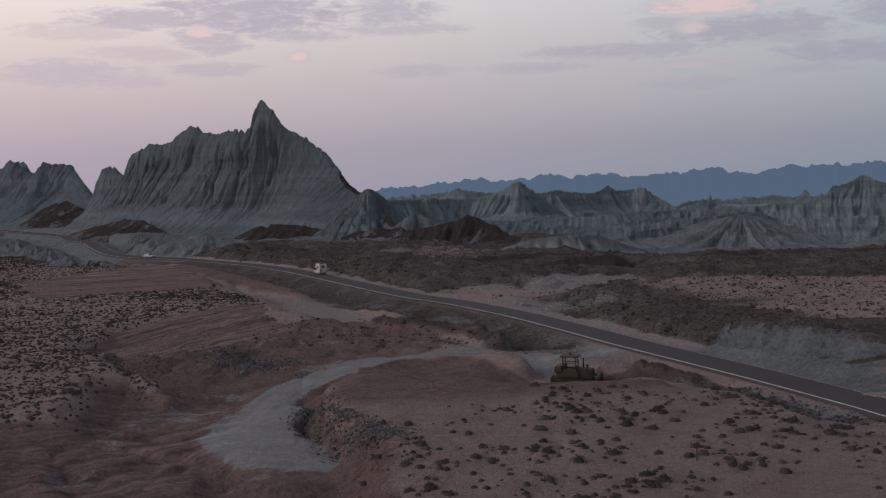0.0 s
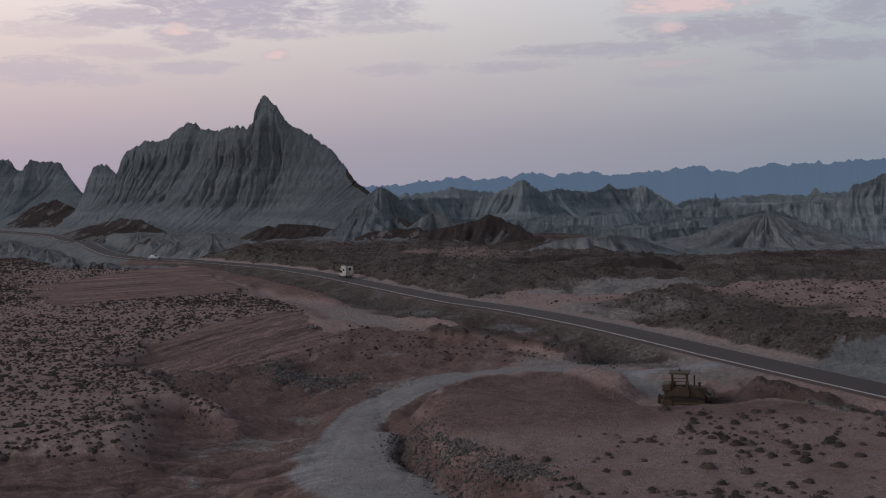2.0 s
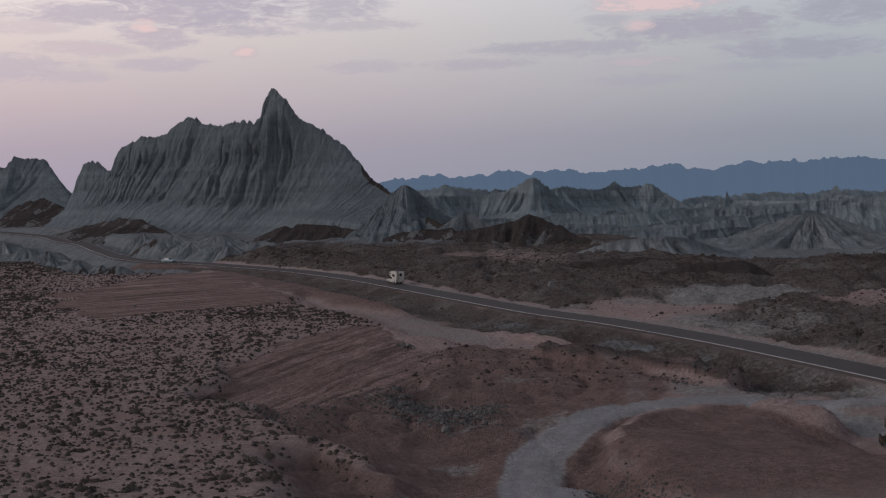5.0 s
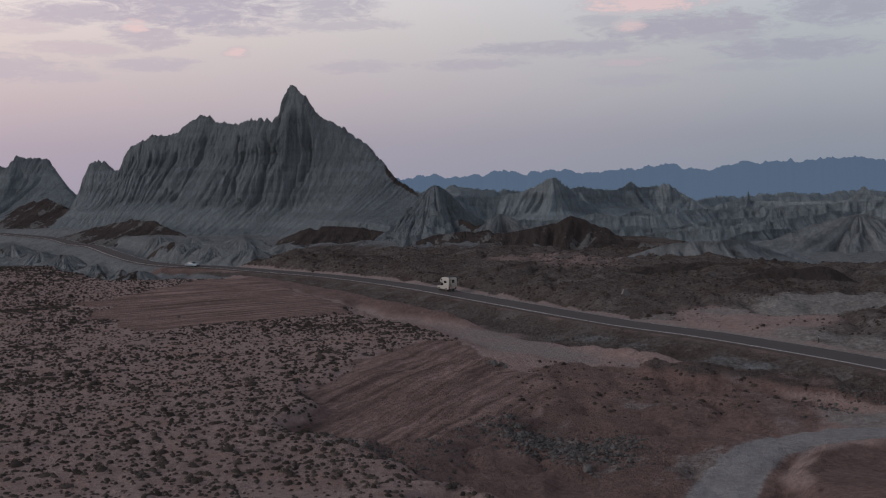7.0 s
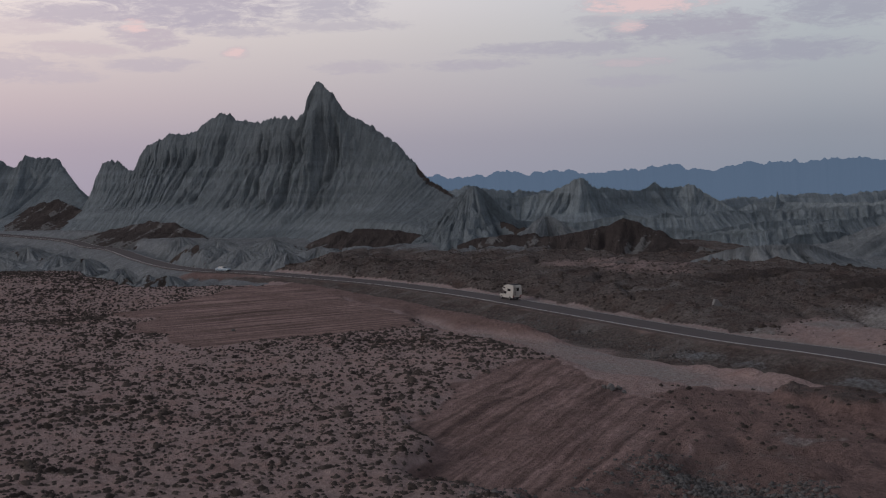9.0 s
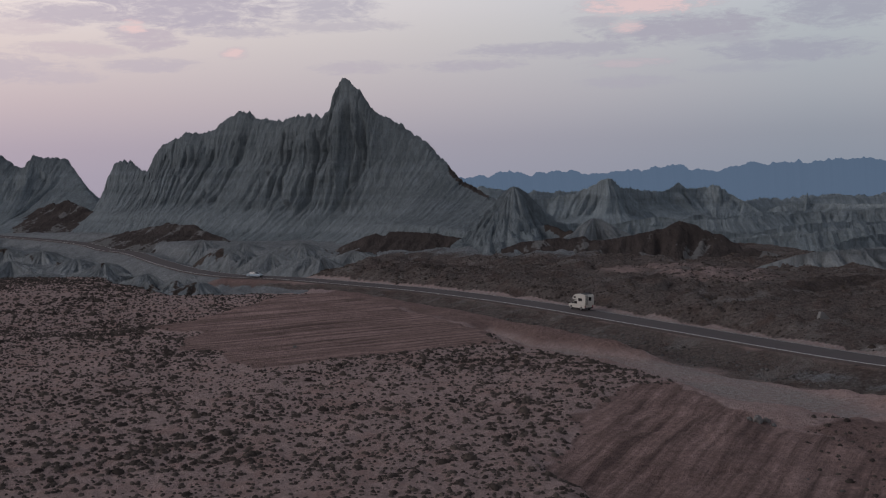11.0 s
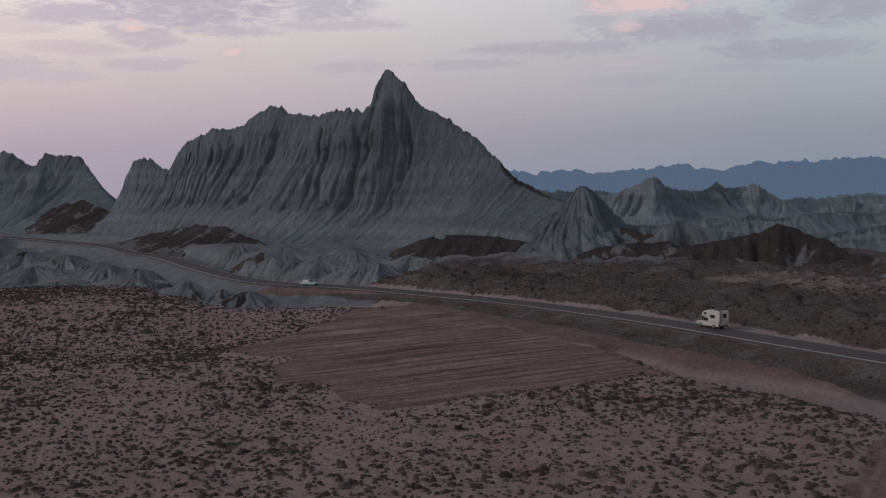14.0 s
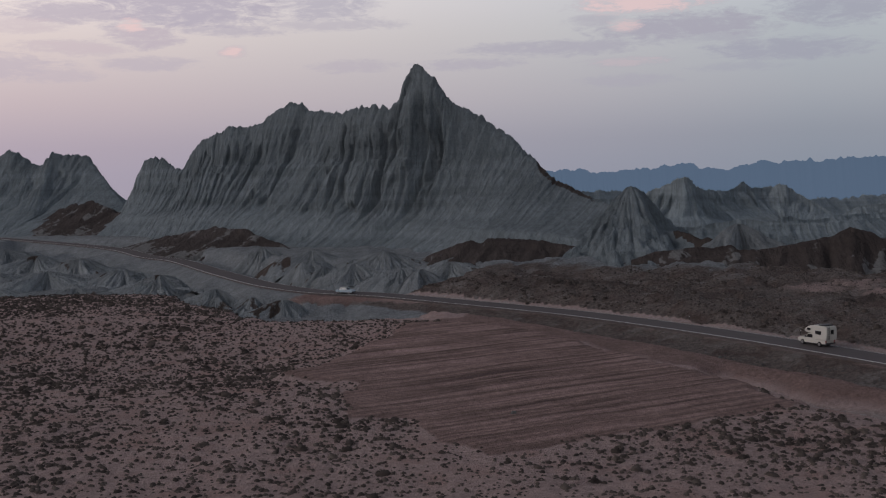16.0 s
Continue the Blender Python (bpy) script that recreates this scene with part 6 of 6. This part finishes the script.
    for y in (-0.2, 0.1):
        bm = bmesh.new()
        bar(bm, (-0.05, y, 1.5), (0.0, y, 2.1), 0.025)
        part("control_lever", bm, STEEL, cab)
    bm = bmesh.new()
    bar(bm, (1.2, -0.3, 1.8), (1.2, -0.3, 2.1), 0.1)
    disc(bm, (1.2, -0.3, 2.14), 0.16, 0.1, 14, "Z")
    part("air_intake", bm, STEEL, t)
    bm = bmesh.new()
    box(bm, -0.9, -0.3, -0.28, 0.28, 1.45, 1.7, 0.05)
    box(bm, -0.98, -0.84, -0.28, 0.28, 1.6, 2.2, 0.05)
    part("seat", bm, TRIM, cab)
    bm = bmesh.new()
    bar(bm, (0.75, 0.1, 1.8), (0.75, 0.1, 2.75), 0.07)
    part("exhaust_stack", bm, STEEL, t, "rusty dark exhaust stack")
    bm = bmesh.new()
    bar(bm, (-0.5, 0.0, 3.05), (-0.5, 0.0, 3.3), 0.09)
    part("roof_lamp", bm, TRIM, t)
    bm = bmesh.new()
    arc = [(2.42 + 0.26 * math.cos(a) - 0.26, 0.62 + 0.62 * math.sin(a)) for a in np.linspace(-1.45, 1.45, 9)]
    inner = [(x - 0.08, z) for x, z in arc[::-1]]
    prism(bm, [(x + 0.15 * abs(z - 0.62), z) for x, z in arc] + [(x + 0.15 * abs(z - 0.62), z) for x, z in inner], -1.75, 1.75)
    blade = part("blade", bm, STEEL, t, "dark curved steel blade")
    bm = bmesh.new()
    box(bm, 2.28, 2.5, -1.78, 1.78, -0.02, 0.1, 0.01)
    part("cutting_edge", bm, CHROME, blade)
    bm = bmesh.new()
    box(bm, -2.35, -2.15, -0.8, 0.8, 0.55, 0.85, 0.03)
    bar(bm, (-1.85, 0.45, 0.8), (-2.2, 0.45, 0.7), 0.09)
    bar(bm, (-1.85, -0.45, 0.8), (-2.2, -0.45, 0.7), 0.09)
    rip = part("ripper", bm, YELLOW, t)
    for y in (-0.6, 0.0, 0.6):
        bm = bmesh.new()
        prism(bm, [(-2.22, 0.95), (-2.36, 0.95), (-2.36, 0.4), (-2.2, 0.12), (-2.16, 0.16), (-2.24, 0.5)], y - 0.05, y + 0.05)
        part("ripper_shank", bm, STEEL, rip)
    return t


def ground_z(x, y):
    return float(ground_height(np.array([float(x)]), np.array([float(y)]))[0][0])


bulldozer(pose(16.6, 146.6, ground_z(16.6, 146.6) + 0.02, 0, 0, -16) @ Matrix.Scale(1.32, 4))


def signpost(x, y, h):
    t = thing("signpost", pose(x, y, ground_z(x, y), 0, 0, 8), "dark weathered post with a small board on sand", "signpost")
    bm = bmesh.new()
    bar(bm, (0, 0, -0.3), (0, 0, h), 0.06)
    part("post", bm, WOOD, t)
    bm = bmesh.new()
    box(bm, -0.28, 0.28, -0.09, -0.05, h - 0.28, h, 0.01)
    part("board", bm, WOOD, t)


signpost(19.7, 90.2, 1.35)
signpost(-51.8, 234.0, 1.5)


def marker_post(s_at, offset):
    m = on_road(s_at, offset)
    p = m.translation
    t = thing("marker_post", pose(p.x, p.y, ground_z(p.x, p.y)), "slim dark roadside marker post", "marker post", "roadside marker posts")
    bm = bmesh.new()
    prism(bm, [(-0.06, -0.3), (0.06, -0.3), (0.05, 1.0), (0.0, 1.06), (-0.05, 1.0)], -0.05, 0.05)
    part("post", bm, STEEL, t)
    bm = bmesh.new()
    box(bm, -0.062, 0.062, -0.062, 0.062, 0.72, 0.86)
    part("reflector", bm, CLEAR_LAMP, t)


for px_, py_ in ((13, 212), (-24, 312), (-42, 330), (-48.5, 342)):
    marker_post(road_s(px_, py_), 6.0)

# pale wedge of concrete beyond the road
t = thing("culvert_headwall", pose(-1.6, 263.2, ground_z(-1.6, 263.2) - 0.3, 0, 0, 12), "pale concrete culvert headwall in a brown bank", "headwall")
bm = bmesh.new()
prism(bm, [(-1.1, 0), (-0.6, 1.5), (-0.15, 1.5), (1.3, 0)], -0.35, 0.35, 0.05)
part("wall", bm, CONCRETE, t)


def boulder(x, y, size, seed, label):
    rng = np.random.default_rng(seed)
    bm = bmesh.new()
    bmesh.ops.create_icosphere(bm, subdivisions=2, radius=0.5)
    for v in bm.verts:
        k = 0.75 + 0.5 * noise.noise(v.co * 2.1 + Vector((seed, 0, 0)))
        v.co = Vector((v.co.x * 1.25 * k, v.co.y * k, v.co.z * 0.85 * k)) * size
    ob = part("boulder", bm, STONE)
    ob.matrix_world = pose(x, y, ground_z(x, y) + 0.2 * size, 0, 0, rng.uniform(0, 360))
    tagged(ob, label, "boulder", "boulders on the graded earth")


for i, (bx, by, bs) in enumerate([(-31.6, 203.4, 1.2), (-30.6, 203.9, 1.0), (-30.1, 203.2, 0.7), (-32.3, 203.9, 0.7), (-80.5, 254.5, 0.6), (-27.8, 157.2, 1.1), (6.8, 180.2, 1.0)]):
    boulder(bx, by, bs, 40 + i, "grey-green rough boulder on reddish earth")
for i, (bx, by, bs) in enumerate([(-1.5, 246, 1.6), (0.3, 246.4, 1.9), (1.8, 245.6, 1.5), (3.0, 246.6, 1.2)]):
    ob = new("desert_shrub", variants[i])
    ob.matrix_world = Matrix.LocRotScale((bx, by, ground_z(bx, by)), Euler((0, 0, i * 1.3)), (bs, bs, bs * 0.75))
    tagged(ob, "large tangled grey-brown shrub beyond the road", "shrub", "large shrubs beyond the road")
crown_shrub = new("desert_shrub", variants[4])
crown_shrub.matrix_world = Matrix.LocRotScale((8.6, 384.6, 10.4), Euler((0, 0, 0.7)), (4.2, 3.4, 2.6))
tagged(crown_shrub, "wide dry brown shrub on the dark rocky hilltop", "shrub", "large shrubs beyond the road")
